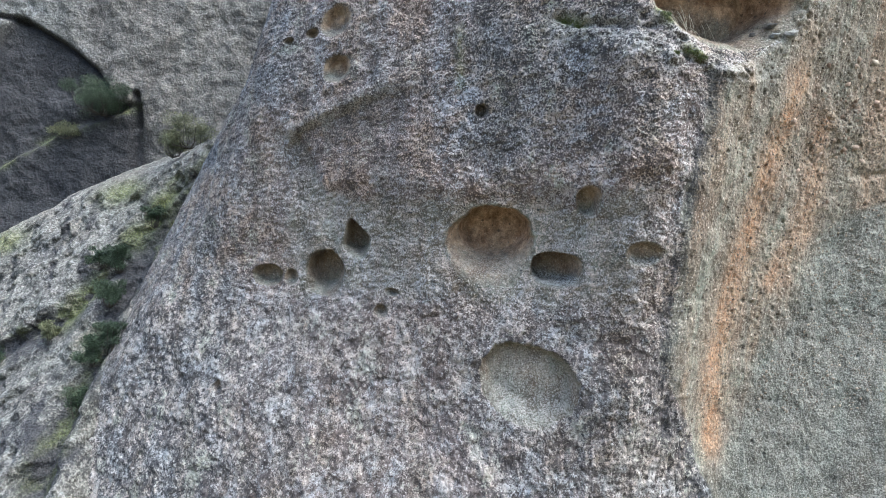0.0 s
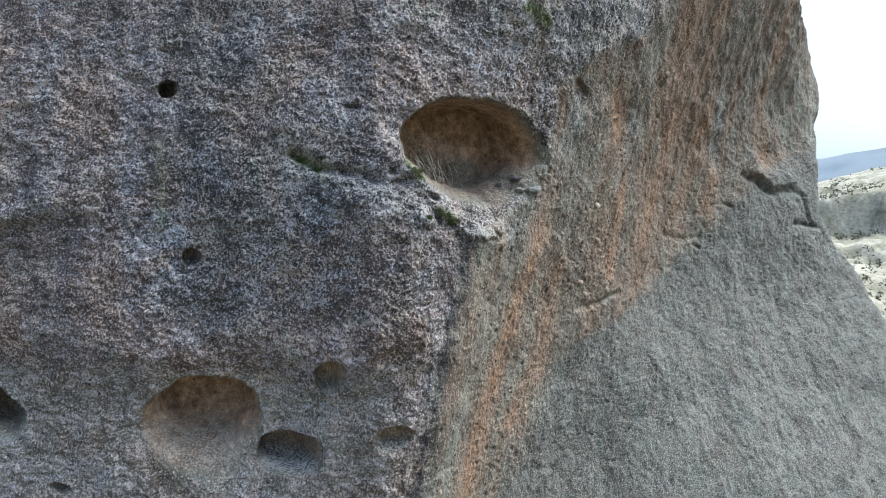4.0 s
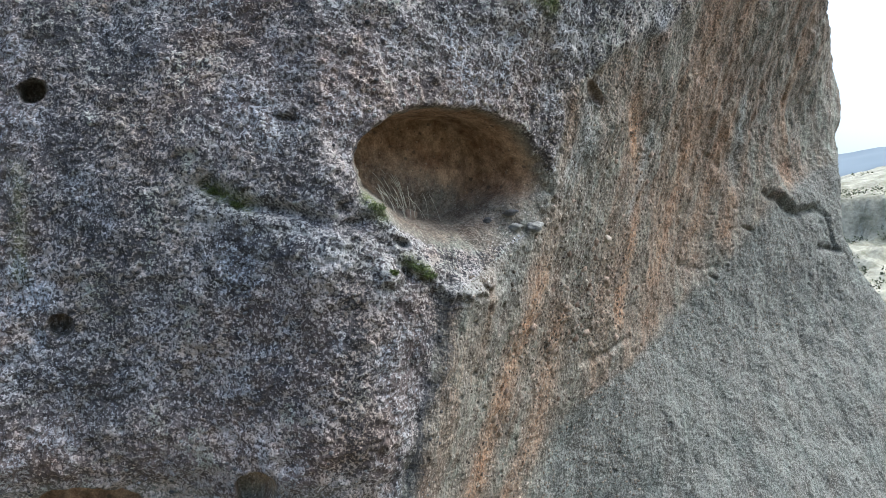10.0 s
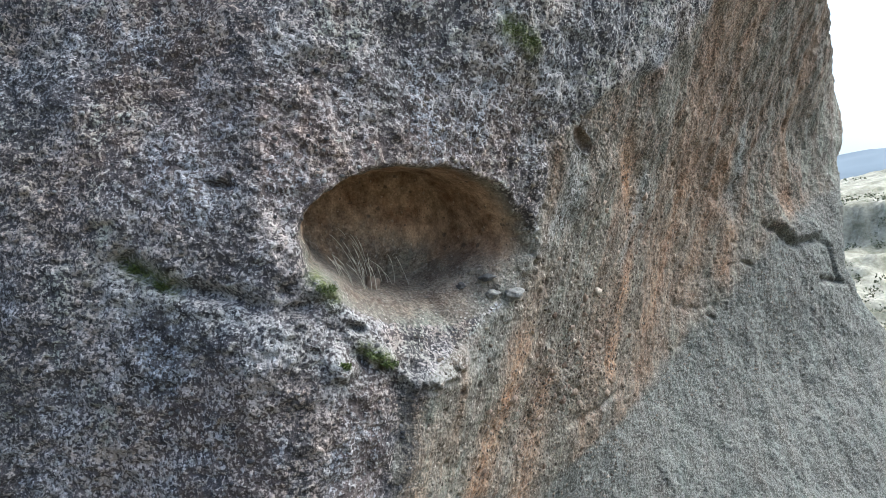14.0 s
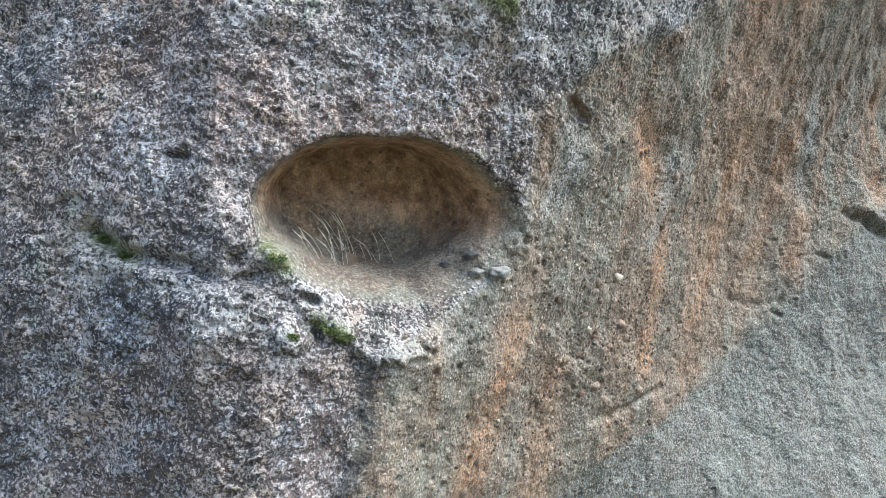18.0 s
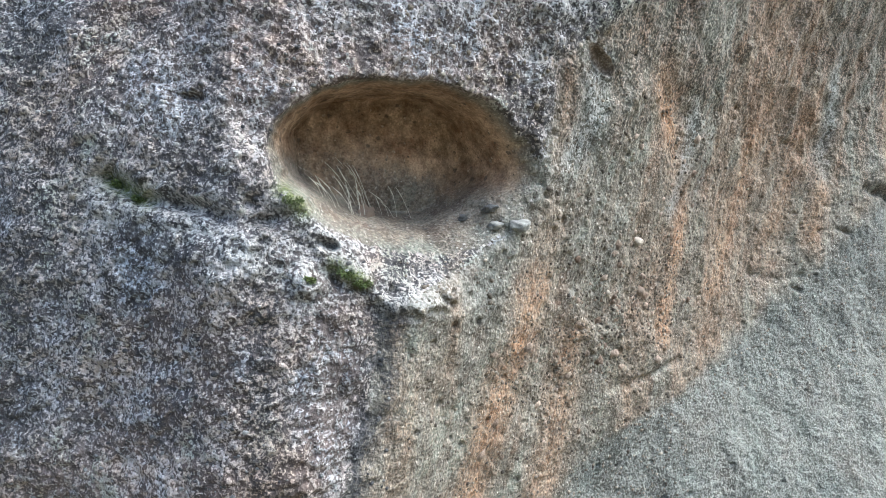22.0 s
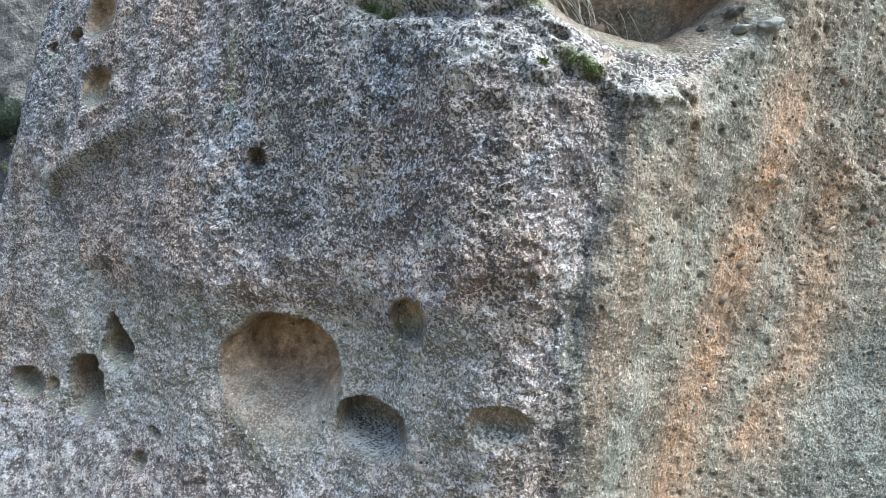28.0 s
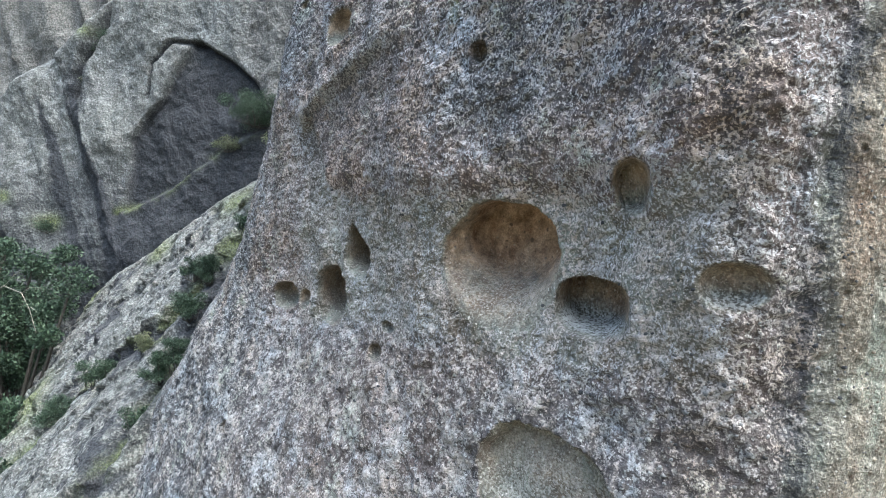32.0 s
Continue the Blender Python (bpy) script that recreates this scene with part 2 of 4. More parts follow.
    shade = n.ramp(hue, (0.38, (0.192, 0.203, 0.226)), (0.48, (0.222, 0.216, 0.218)), (0.55, (0.236, 0.206, 0.194)), (0.63, (0.208, 0.216, 0.188)))
    lichen = n.mix(pale, dark, n.mix(1.0, shade, n.ramp(grain_tone, (0.0, 0.75), (1.0, 1.28)), "MULTIPLY"))
    crusts, _, crust_tone = spots(8.0, 0.74, 0.33, 0.2)
    lichen = n.mix(n.sum("MULTIPLY", crusts, 0.85), lichen, n.mix(1.0, n.mix(crust_tone, shade, (0.30, 0.297, 0.286)), n.ramp(grit, (0.38, 0.6), (0.6, 1.25)), "MULTIPLY"))
    flecks, _, _ = spots(21.0, 0.85, 0.42)
    lichen = n.mix(n.sum("MULTIPLY", flecks, n.ramp(n.sum("ADD", patch, big), (0.85, 0.35), (1.1, 1.0))), lichen, (0.37, 0.367, 0.358))
    lichen = n.mix(n.sum("MULTIPLY", shaded_pits, 0.65), lichen, (0.022, 0.021, 0.024))
    tan = n.mix(pale, (0.070, 0.051, 0.043), (0.245, 0.198, 0.165))
    tan_where = n.ramp(n.sum("ADD", n.noise(0.9, 5.0, 0.65), n.sum("MULTIPLY", big, 0.4)), (0.70, 0.0), (0.80, 0.8))
    lichen = n.mix(n.sum("MULTIPLY", n.sum("SUBTRACT", 1.0, coarse), tan_where), lichen, tan)
    warm = n.ramp(n.noise(2.2, 5.0, 0.65, (1.4, 1.4, 0.35)), (0.36, 0.35), (0.6, 1.0))
    lichen = n.mix(n.sum("MULTIPLY", faded, warm), lichen, n.mix(1.0, lichen, (1.19, 1.045, 1.0), "MULTIPLY"))
    lichen = n.mix(n.sum("MULTIPLY", slate, 0.9), lichen, n.mix(1.0, lichen, (0.90, 0.94, 1.015), "MULTIPLY"))
    # the crust wears off in ragged flakes
    flake = n.sum("SUBTRACT", n.sum("ADD", crust, n.sum("MULTIPLY", n.sum("SUBTRACT", speck, 0.5), 0.9)), n.sum("MULTIPLY", worn, 0.5))
    colour = n.mix(n.ramp(flake, (0.38, 0.0), (0.58, 1.0)), bare, lichen)
    # stains, and crevice shade painted into the colour by the black mask
    brown = n.sum("MULTIPLY", brown, n.ramp(streak, (0.25, 0.35), (0.7, 1.0)))
    colour = n.mix(n.sum("MULTIPLY", brown, 0.9), colour, n.mix(n.ramp(n.sum("ADD", small, n.sum("MULTIPLY", spread, 0.5)), (0.46, 0.0), (0.60, 1.0)), (0.030, 0.025, 0.019), n.mix(n.ramp(band, (0.44, 0.0), (0.56, 1.0)), (0.165, 0.145, 0.112), (0.185, 0.118, 0.080))))
    iron = n.sum("MULTIPLY", iron, n.ramp(n.noise(4.0, 6.0, 0.75, (0.9, 0.9, 0.42)), (0.36, 0.4), (0.6, 1.0)))
    colour = n.mix(n.sum("MULTIPLY", iron, n.ramp(small, (0.34, 0.35), (0.54, 0.95))), colour, n.mix(grain_tone, (0.205, 0.092, 0.036), (0.335, 0.195, 0.105)))
    algae = n.sum("MULTIPLY", algae, n.ramp(big, (0.25, 0.5), (0.75, 1.0)))
    wet = n.mix(n.ramp(n.sum("ADD", small, n.sum("MULTIPLY", spread, 0.7)), (0.42, 0.0), (0.58, 1.0)), (0.038, 0.043, 0.042), (0.128, 0.137, 0.134))
    colour = n.mix(n.sum("MULTIPLY", algae, 0.9), colour, n.mix(n.sum("MULTIPLY", shaded_pits, 0.8), wet, (0.05, 0.052, 0.05)))
    colour = n.mix(n.sum("MULTIPLY", white, n.ramp(speck, (0.44, 0.0), (0.52, 1.0))), colour, n.mix(grain_tone, (0.20, 0.20, 0.198), (0.315, 0.312, 0.305)))
    heavy = n.sum("MULTIPLY", n.sum("SUBTRACT", stain_and_shade, 0.6), 2.3, True)
    colour = n.mix(n.sum("MAXIMUM", heavy, n.sum("MULTIPLY", stain_and_shade, n.ramp(speck, (0.48, 1.0), (0.66, 0.3)))), colour, n.mix(fine, (0.016, 0.016, 0.020), (0.055, 0.055, 0.064)))
    if calm:
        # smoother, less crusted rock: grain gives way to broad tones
        broad = n.mix(1.0, n.mix(stain_and_shade, (0.155, 0.158, 0.158), (0.026, 0.027, 0.032)), n.ramp(n.sum("ADD", n.sum("MULTIPLY", patch, 0.6), n.sum("MULTIPLY", big, 0.4)), (0.36, 0.7), (0.64, 1.3)), "MULTIPLY")
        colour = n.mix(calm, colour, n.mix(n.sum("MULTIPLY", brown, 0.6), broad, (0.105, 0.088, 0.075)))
    # sheltered brown rock inside the hollows
    inner = n.mix(n.ramp(n.noise(3.0, 6.0, 0.7), (0.36, 0.0), (0.64, 1.0)), (0.180, 0.098, 0.052), (0.42, 0.278, 0.172))
    inner = n.mix(1.0, inner, n.ramp(big, (0.36, 0.6), (0.64, 1.25)), "MULTIPLY")
    cobbles, _, _ = spots(9.0, 0.85, 0.50, 0.1)
    inner = n.mix(n.sum("MULTIPLY", cobbles, 0.8), inner, (0.075, 0.055, 0.042))
    inner = n.mix(n.sum("MULTIPLY", shaded_pits, 0.85), inner, (0.055, 0.040, 0.030))
    inner = n.mix(n.sum("MULTIPLY", pebbles, 0.8), inner, n.mix(pebble_tone, (0.075, 0.055, 0.042), (0.44, 0.33, 0.24)))
    colour = n.mix(hollow, colour, inner)
    colour = n.mix(n.sum("MULTIPLY", moss, n.ramp(n.noise(22.0, 4.0, 0.7), (0.35, 0.2), (0.6, 1.0))), colour, n.mix(fine, (0.040, 0.054, 0.014), (0.135, 0.152, 0.045)))
    colour = n.mix(1.0, colour, n.ramp(fine, (0.34, 0.80), (0.66, 1.2)), "MULTIPLY")
    grey = n.tree.nodes.new("ShaderNodeRGBToBW")
    n.put(grey.inputs[0], colour)
    colour = n.mix(0.15, colour, grey.outputs[0])
    relief = n.sum("ADD", n.sum("ADD", n.sum("MULTIPLY", pebbles, 0.5), n.sum("MULTIPLY", shaded_pits, -0.8)), n.sum("ADD", n.sum("MULTIPLY", fine, 0.6), n.sum("MULTIPLY", grit, 2.4)))
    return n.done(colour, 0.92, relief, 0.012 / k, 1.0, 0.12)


def plain(name, a, b, scale, roughness=0.85, depth=0.01, stretch=(1, 1, 1)):
    n = Nodes(name)
    v = n.noise(scale, 5.0, 0.65, stretch)
    c = n.mix(n.ramp(v, (0.3, 0.0), (0.7, 1.0)), a, b)
    c = n.mix(0.6, c, n.mix(1.0, c, n.ramp(n.noise(scale * 7, 3.0), (0.3, 0.6), (0.7, 1.35)), "MULTIPLY"))
    return n.done(c, roughness, v, depth, 0.8, 0.2)


def foliage(name, dark, light):
    n = Nodes(name)
    i = n.tree.nodes.new("ShaderNodeNewGeometry").outputs["Random Per Island"]
    c = n.mix(i, dark, light)
    c = n.mix(n.noise(2.0), c, n.mix(0.5, c, dark))
    n.shader.inputs["Transmission Weight"].default_value = 0.0
    return n.done(c, 0.6, None, 0, 0, 0.3)


ROCK = conglomerate("conglomerate")
SLAB_ROCK = conglomerate("slab_conglomerate", 0.4, 0.3)
WALL_ROCK = conglomerate("wall_conglomerate", 0.3, 0.65)
PEBBLE = plain("pebble_stone", (0.16, 0.135, 0.11), (0.42, 0.37, 0.31), 9.0)
DARK_STONE = plain("dark_stone", (0.05, 0.048, 0.05), (0.14, 0.135, 0.13), 25.0)
GREY_STONE = plain("grey_stone", (0.12, 0.118, 0.112), (0.27, 0.265, 0.25), 25.0)
BARK = plain("bark", (0.02, 0.018, 0.016), (0.055, 0.048, 0.041), 14.0, 0.9, 0.02, (1, 1, 0.3))
DEADWOOD = plain("dead_wood", (0.09, 0.083, 0.07), (0.18, 0.167, 0.145), 14.0)
STRAW = plain("dry_grass", (0.36, 0.33, 0.26), (0.52, 0.49, 0.41), 20.0)
MOSS = foliage("moss_green", (0.03, 0.045, 0.010), (0.095, 0.115, 0.028))
LEAF_DARK = foliage("leaf_dark_green", (0.011, 0.022, 0.012), (0.040, 0.062, 0.034))
LEAF_OLIVE = foliage("leaf_olive_green", (0.05, 0.055, 0.028), (0.14, 0.15, 0.085))
SOIL = plain("scrub_soil", (0.05, 0.052, 0.03), (0.17, 0.15, 0.10), 0.35, 0.95, 0.05)

# ---- the main outcrop: plan curves at seven levels, joined smoothly ----
ACROSS = (-9.0, -5.5, -2.5, 0.0, 2.0, 3.4, 4.6, 6.0, 8.5, 12.0, 16.5, 21.0)
LEVELS = (13.0, 16.5, 19.0, 21.5, 24.0, 27.0, 31.0)
PLAN_FOOT = (15.74, 13.74, 12.38, 11.81, 11.88, 12.33, 12.84, 13.15, 12.98, 12.0, 10.8, 9.95)
PLAN_LOW = (16.84, 14.95, 13.4, 12.53, 11.86, 11.6, 12.18, 13.05, 13.49, 12.78, 12.25, 11.91)
PLAN_NICHE = (17.47, 15.93, 14.39, 12.96, 12.12, 11.29, 11.57, 12.57, 13.51, 13.62, 13.56, 13.2)
PLAN_BROW = (17.97, 16.08, 14.25, 12.72, 11.86, 10.76, 10.94, 11.87, 13.07, 14.21, 14.5, 14.27)
PLAN_HOLLOW = (18.33, 16.07, 14.32, 12.76, 11.49, 10.74, 10.69, 11.04, 12.24, 14.09, 14.8, 15.08)
PLAN_HIGH = (18.66, 16.47, 14.78, 13.22, 12.12, 11.15, 10.81, 10.61, 11.22, 13.03, 14.86, 15.69)
PLAN_CROWN = (19.09, 17.05, 15.32, 13.84, 12.57, 11.61, 10.83, 10.27, 10.09, 11.05, 13.38, 15.84)
PLANS = np.array([PLAN_FOOT, PLAN_LOW, PLAN_NICHE, PLAN_BROW, PLAN_HOLLOW, PLAN_HIGH, PLAN_CROWN])

# hollows: x, z, half width, half height, depth, upper and lower softness of the rim, turn in degrees, squareness, brown inside
HOLLOWS = (
    (5.08, 24.36, 1.54, 0.90, 1.30, 0.24, 0.95, -4, 2.05, 1.0),
    (0.95, 20.02, 0.92, 0.86, 0.42, 0.25, 1.0, 0, 2.2, 0.6),
    (1.04, 20.18, 0.76, 0.68, 0.50, 0.18, 1.0, -4, 2.3, 1.0),
    (2.20, 19.57, 0.50, 0.37, 0.72, 0.28, 0.75, -4, 2.6, 0.5),
    (2.68, 20.85, 0.22, 0.30, 0.38, 0.36, 0.8, 5, 2.4, 0.4),
    (3.62, 19.88, 0.36, 0.26, 0.24, 0.50, 0.9, 0, 2.3, 0.3),
    (-2.00, 20.22, 0.40, 0.52, 0.78, 0.25, 0.8, 14, 1.8, 0.4),
    (-2.82, 19.38, 0.56, 0.60, 0.80, 0.28, 0.95, 0, 2.5, 0.35),
    (-4.40, 19.33, 0.50, 0.31, 0.48, 0.32, 0.9, 0, 2.2, 0.35),
    (-3.72, 19.31, 0.25, 0.24, 0.28, 0.60, 0.9, 0, 2.0, 0.4),
    (-2.52, 25.27, 0.50, 0.41, 0.30, 0.55, 0.9, 8, 2.2, 0.5),
    (-3.13, 25.13, 0.22, 0.15, 0.25, 0.5, 0.9, 0, 2.0, 0.3),
    (-3.79, 25.08, 0.17, 0.11, 0.22, 0.5, 0.9, 0, 2.0, 0.2),
    (-2.45, 24.11, 0.42, 0.38, 0.36, 0.55, 0.9, 0, 2.3, 0.5),
    (0.76, 22.73, 0.14, 0.15, 0.28, 0.5, 0.7, 0, 2.3, 0.2),
    (-1.12, 19.05, 0.19, 0.10, 0.18, 0.6, 0.9, -8, 2.0, 0.2),
    (-1.37, 18.62, 0.18, 0.16, 0.24, 0.6, 0.9, 0, 2.0, 0.3),
    (1.62, 17.32, 0.98, 0.86, 0.36, 0.26, 1.0, -14, 2.1, 0.15),
    (-5.43, 16.64, 0.16, 0.23, 0.30, 0.6, 0.9, 0, 2.0, 0.2),
    (0.46, 25.37, 0.17, 0.14, 0.42, 0.4, 0.6, 15, 2.2, 0.1),
    (7.22, 25.72, 0.33, 0.15, 0.15, 0.6, 0.9, -28, 2.0, 0.3),
)
EDGE_CRUST = ((13, 15, 17, 17.9, 19.2, 20.4, 21.1, 22, 23, 23.35, 23.9, 24.8, 25.7, 26.4, 27.1, 28, 30, 34),
              (6.0, 5.5, 4.55, 4.1, 4.18, 4.2, 4.33, 4.5, 4.6, 5.4, 6.35, 6.6, 6.65, 7.66, 9.06, 10.1, 12.5, 16.0))
EDGE_GREEN = ((13, 15, 16.2, 17.5, 18.4, 19.2, 20.25, 20.8, 21.2, 23, 24.4, 25.3, 26.0, 34),
              (5.2, 5.6, 6.0, 6.65, 7.3, 7.6, 8.0, 8.9, 10.7, 13.9, 15.9, 17.4, 19.5, 30.0))


def outcrop_face(x, z):
    """The face's place y for arrays of x and z, the shift of the hollows, the index of the hollow, and the weathering zones."""
    shape = x.shape
    xf, zf = x.ravel(), z.ravel()
    xs, zs = np.unique(xf), np.unique(zf)
    if len(xs) * len(zs) == xf.size and shape == (len(zs), len(xs)):
        y = blend(zs, LEVELS) @ PLANS @ blend(xs, ACROSS).T
    else:
        y = np.einsum("pj,ji,pi->p", blend(zf, LEVELS), PLANS, blend(xf, ACROSS)).reshape(shape)
    # flanks turn back on both sides, the crown rolls over, the foot runs out
    flank = np.interp(z, (13, 16.8, 19.6, 22.4, 24.5, 27, 32), (-10.5, -9.0, -7.0, -5.3, -4.6, -4.0, -3.4))
    corner = np.interp(z, (13, 16.8, 19.6, 22.4, 24.5, 27, 32), (-10.6, -9.9, -9.5, -8.1, -5.7, -4.7, -3.8))
    right = np.interp(z, (10, 16, 20, 22.3, 23.9, 25.75, 26.9, 28.6, 29.4, 30.2, 31.2, 34), (30, 26, 21.9, 20.7, 20.0, 20.4, 20.5, 21.0, 20.1, 17.8, 14.8, 8.0))
    wob = rough(x * 0.0 + 3.1, z * 0.9, 71, 4)
    y = y + 0.85 * ramped(flank - x, 0.25) + 4.0 * ramped(corner - x, 0.25) + 3.0 * ramped(x - right - 0.25 * wob, 0.15) + 0.5 * ramped(z - 32.5, 0.5) ** 2
    y = y - 0.25 * ramped(13 - z, 1.0)
    # weathering zones
    bend = 0.22 * rough(x * 0.9, z * 0.9, 5, 5, 0.6)
    bare = ease(-0.22, 0.22, x - np.interp(z, *EDGE_CRUST) + bend)
    green = ease(-0.45, 0.45, x - np.interp(z, *EDGE_GREEN) + 1.6 * bend)
    overhang = ease(24.0, 25.9, z + 1.2 * bend) * bare * ease(20.0, 17.5, x)
    # hollows
    shift_x, shift_z = np.zeros(shape), np.zeros(shape)
    index, inner, deep, floor, pale_floor, pit_dark = np.full(shape, -1), np.zeros(shape), np.zeros(shape), np.zeros(shape), np.zeros(shape), np.zeros(shape)
    uneven, ragged = rough(x * 2.6, z * 2.6, 91, 4, 0.55), rough(x * 7, z * 7, 93, 3, 0.6)
    for k, (cx, cz, hw, hh, depth, up, down, turn, square, tint) in enumerate(HOLLOWS):
        c, s = math.cos(radians(turn)), math.sin(radians(turn))
        p, q = ((x - cx) * c + (z - cz) * s) / hw, ((z - cz) * c - (x - cx) * s) / hh
        if k == 6:
            p = p * (1 + 1.2 * ease(-0.2, 1.0, q))
        r = (np.abs(p) ** square + np.abs(q) ** square) ** (1 / square) + (0.10 * uneven + 0.07 * ragged) * (0.4 if hw > 1.2 else 0.8)
        w = down + (up - down) * ease(-0.75, 0.25, q)
        w = np.minimum(1.0, w * (1 + (0.9 if cx < -1.5 else 0.0) * ease(0.2, -0.8, p)))
        w = np.minimum(1.0, w * (1 + (1.6 if k == 0 else 0.0) * ease(0.15, 0.85, p)))
        g = ease(0, 1, np.clip((1 - r) / w, 0, 1)) * 0.75 + 0.25 * np.clip((1 - r) / w, 0, 1)
        y = y + depth * g
        shift_z = shift_z + 0.22 * depth * g * ease(-0.2, 0.6, q)
        index = np.where(g > 0.05, k, index)
        deep = np.maximum(deep, (ease(0.01, 0.10, g) if k in (0, 1, 2, 17) else ease(0.04, 0.25, g)) * (0.25 + 0.75 * min(1.0, hw / 0.35)))
        # small pits are coloured darker inside
        pit_dark = np.maximum(pit_dark, (0.32 if k > 8 and hw < 0.6 else 0.0) * ease(0.05, 0.3, g))
        # paler colour on the floors of four hollows
        pale_floor = np.maximum(pale_floor, {3: 0.9, 5: 0.4, 1: 0.35, 17: 0.3}.get(k, 0.0) * ease(0.05, 0.3, g) * ease(0.0, -0.4, q + 0.3 * uneven))
        floor = np.maximum(floor, (0.45 if k == 0 else 1.0 if k in (3, 5) else 0.15) * ease(0.1, 0.4, g) * ease(0.3, -0.3, q + 0.25 * uneven))
        inner = np.maximum(inner, tint * ease(0.03, 0.3, g) * np.maximum((0.22, 0.35)[k] if k < 2 else 0.0, ease(-0.7, 0.25, q + 0.3 * uneven) if k == 2 else ease(-0.30, 0.30, q + 0.25 * uneven)))
    # relief at three sizes, less on the bare face
    soft = (1 - 0.40 * bare) * (1 - 0.65 * deep)
    y = y + 0.16 * rough(x * 0.55, z * 0.55, 11, 3) + 0.085 * soft * rough(x * 2.3, z * 2.3, 21, 4, 0.6) + 0.042 * soft * rough(x * 9, z * 9, 31, 3, 0.75)
    crag = 1 - np.abs(rough(x * 3.6 + 0.5 * swell(x * 2, z * 2, 35), z * 3.6, 33, 3, 0.6)) * 2.2
    y = y + 0.018 * soft * crag + 0.024 * soft * (1 - 0.5 * bare) * np.abs(swell(x * 15, z * 15, 37))
    y = y - 0.07 * (1 - bare) * (1 - deep) * ease(19.8, 17.8, z + 1.5 * bend) * np.abs(rough(x * 4.2, z * 3.2, 47, 3, 0.6))
    y = y + 0.05 * bare * (1 - deep) * rough(x * 1.5, z * 0.6, 39, 4, 0.6)
    near, who = cells(x * 9.5 + 0.4 * swell(x * 6, z * 6, 3), z * 9.5, 41)
    y = y - 0.035 * soft * (1 - 0.7 * bare) * np.clip(1 - (near / 0.52) ** 2, 0, 1) * (who - 0.35)
    honey = np.maximum(np.exp(-(((x - 8.3) / 1.5) ** 2) - (((z - 22.5) / 0.9) ** 2)), 0.8 * np.exp(-(((x - 6.75) / 0.5) ** 2) - (((z - 23.9) / 0.7) ** 2)))
    pit, chance = cells(x * 4.5, z * 4.5, 55)
    pit = pit + 0.12 * swell(x * 14, z * 14, 58)
    y = y + 0.07 * honey * np.where(chance > 0.68, np.clip(1 - (pit / (0.10 + 0.5 * (chance - 0.68))) ** 2, 0, 1), 0)
    y = y + honey * 0.08 * rough(x * 4, z * 4, 57, 3, 0.6)
    pit, chance = cells(x * 2.6, z * 2.6, 51)
    pit = pit + 0.05 * swell(x * 16, z * 16, 59)
    y = y + 0.06 * np.where(chance > 0.72, np.clip(1 - (pit / (0.09 + 0.2 * (chance - 0.72))) ** 2, 0, 1), 0) * (0.35 + 0.65 * bare)
    # vertical runnels on the crusted face
    y = y + 0.035 * (1 - bare) * rough(x * 2.2, z * 0.25, 61, 3)
    # craggy runnels under the overhang
    y = y + overhang * (1 - deep) * (0.22 * np.abs(rough(x * 0.7, z * 0.5, 63, 4, 0.6)) + 0.07 * rough(x * 2.4, z * 2.0, 67, 4, 0.65))
    # the brow over the row of hollows
    brow = np.interp(x, (-4.5, -3.5, -2.75, -0.7, 1.5, 2.5, 2.95, 3.4, 4.4), (23.2, 22.7, 21.4, 21.08, 20.97, 20.7, 20.95, 21.2, 21.6))
    reach = ease(-5.0, -3.2, x) * ease(4.4, 3.2, x)
    over = z - brow + 1.3 * bend
    y = y + reach * (0.13 * ease(0.3, -0.3, over) * ease(-1.6, -0.3, over) - 0.06 * np.exp(-(((over - 0.4) / 0.4) ** 2)))
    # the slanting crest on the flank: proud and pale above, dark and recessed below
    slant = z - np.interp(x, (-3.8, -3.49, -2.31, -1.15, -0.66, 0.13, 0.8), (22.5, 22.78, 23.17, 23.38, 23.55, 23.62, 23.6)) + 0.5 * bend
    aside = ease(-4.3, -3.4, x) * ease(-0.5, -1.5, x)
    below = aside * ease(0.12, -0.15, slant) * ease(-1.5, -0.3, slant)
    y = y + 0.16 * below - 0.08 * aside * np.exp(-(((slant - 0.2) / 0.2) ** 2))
    # seams: line, half width, depth
    for line, width, depth in (
        (((4.3, 16.5), (4.1, 18.0), (4.22, 20.4), (4.45, 21.6), (4.62, 22.6), (4.5, 23.05)), 0.14, 0.05),
        (((2.13, 24.3), (2.5, 24.06), (2.94, 23.97), (3.46, 23.82), (3.8, 23.92)), 0.08, 0.16),
        (((4.05, 23.42), (4.3, 23.26), (4.75, 23.2)), 0.06, 0.16),
        (((2.88, 25.0), (3.03, 24.98)), 0.035, 0.12),
        (((3.45, 24.0), (3.68, 23.96)), 0.06, 0.12),
        (((4.08, 23.67), (4.19, 23.63)), 0.045, 0.16),
        (((14.9, 24.1), (15.3, 24.0)), 0.05, 0.10),
        (((13.6, 22.95), (13.9, 22.85)), 0.05, 0.10),
        (((15.7, 24.95), (16.3, 24.85), (17.2, 24.45), (18.3, 24.62), (18.75, 24.5), (19.05, 23.6)), 0.09, 0.12),
        (((12.5, 23.2), (13.3, 23.05), (13.9, 23.15)), 0.08, 0.07),
        (((8.6, 21.55), (9.4, 21.6), (10.4, 21.8)), 0.07, 0.10),
        (((18.2, 23.6), (18.9, 23.55), (19.4, 23.45)), 0.08, 0.2),
    ):
        d, along = from_line(x, z, line)
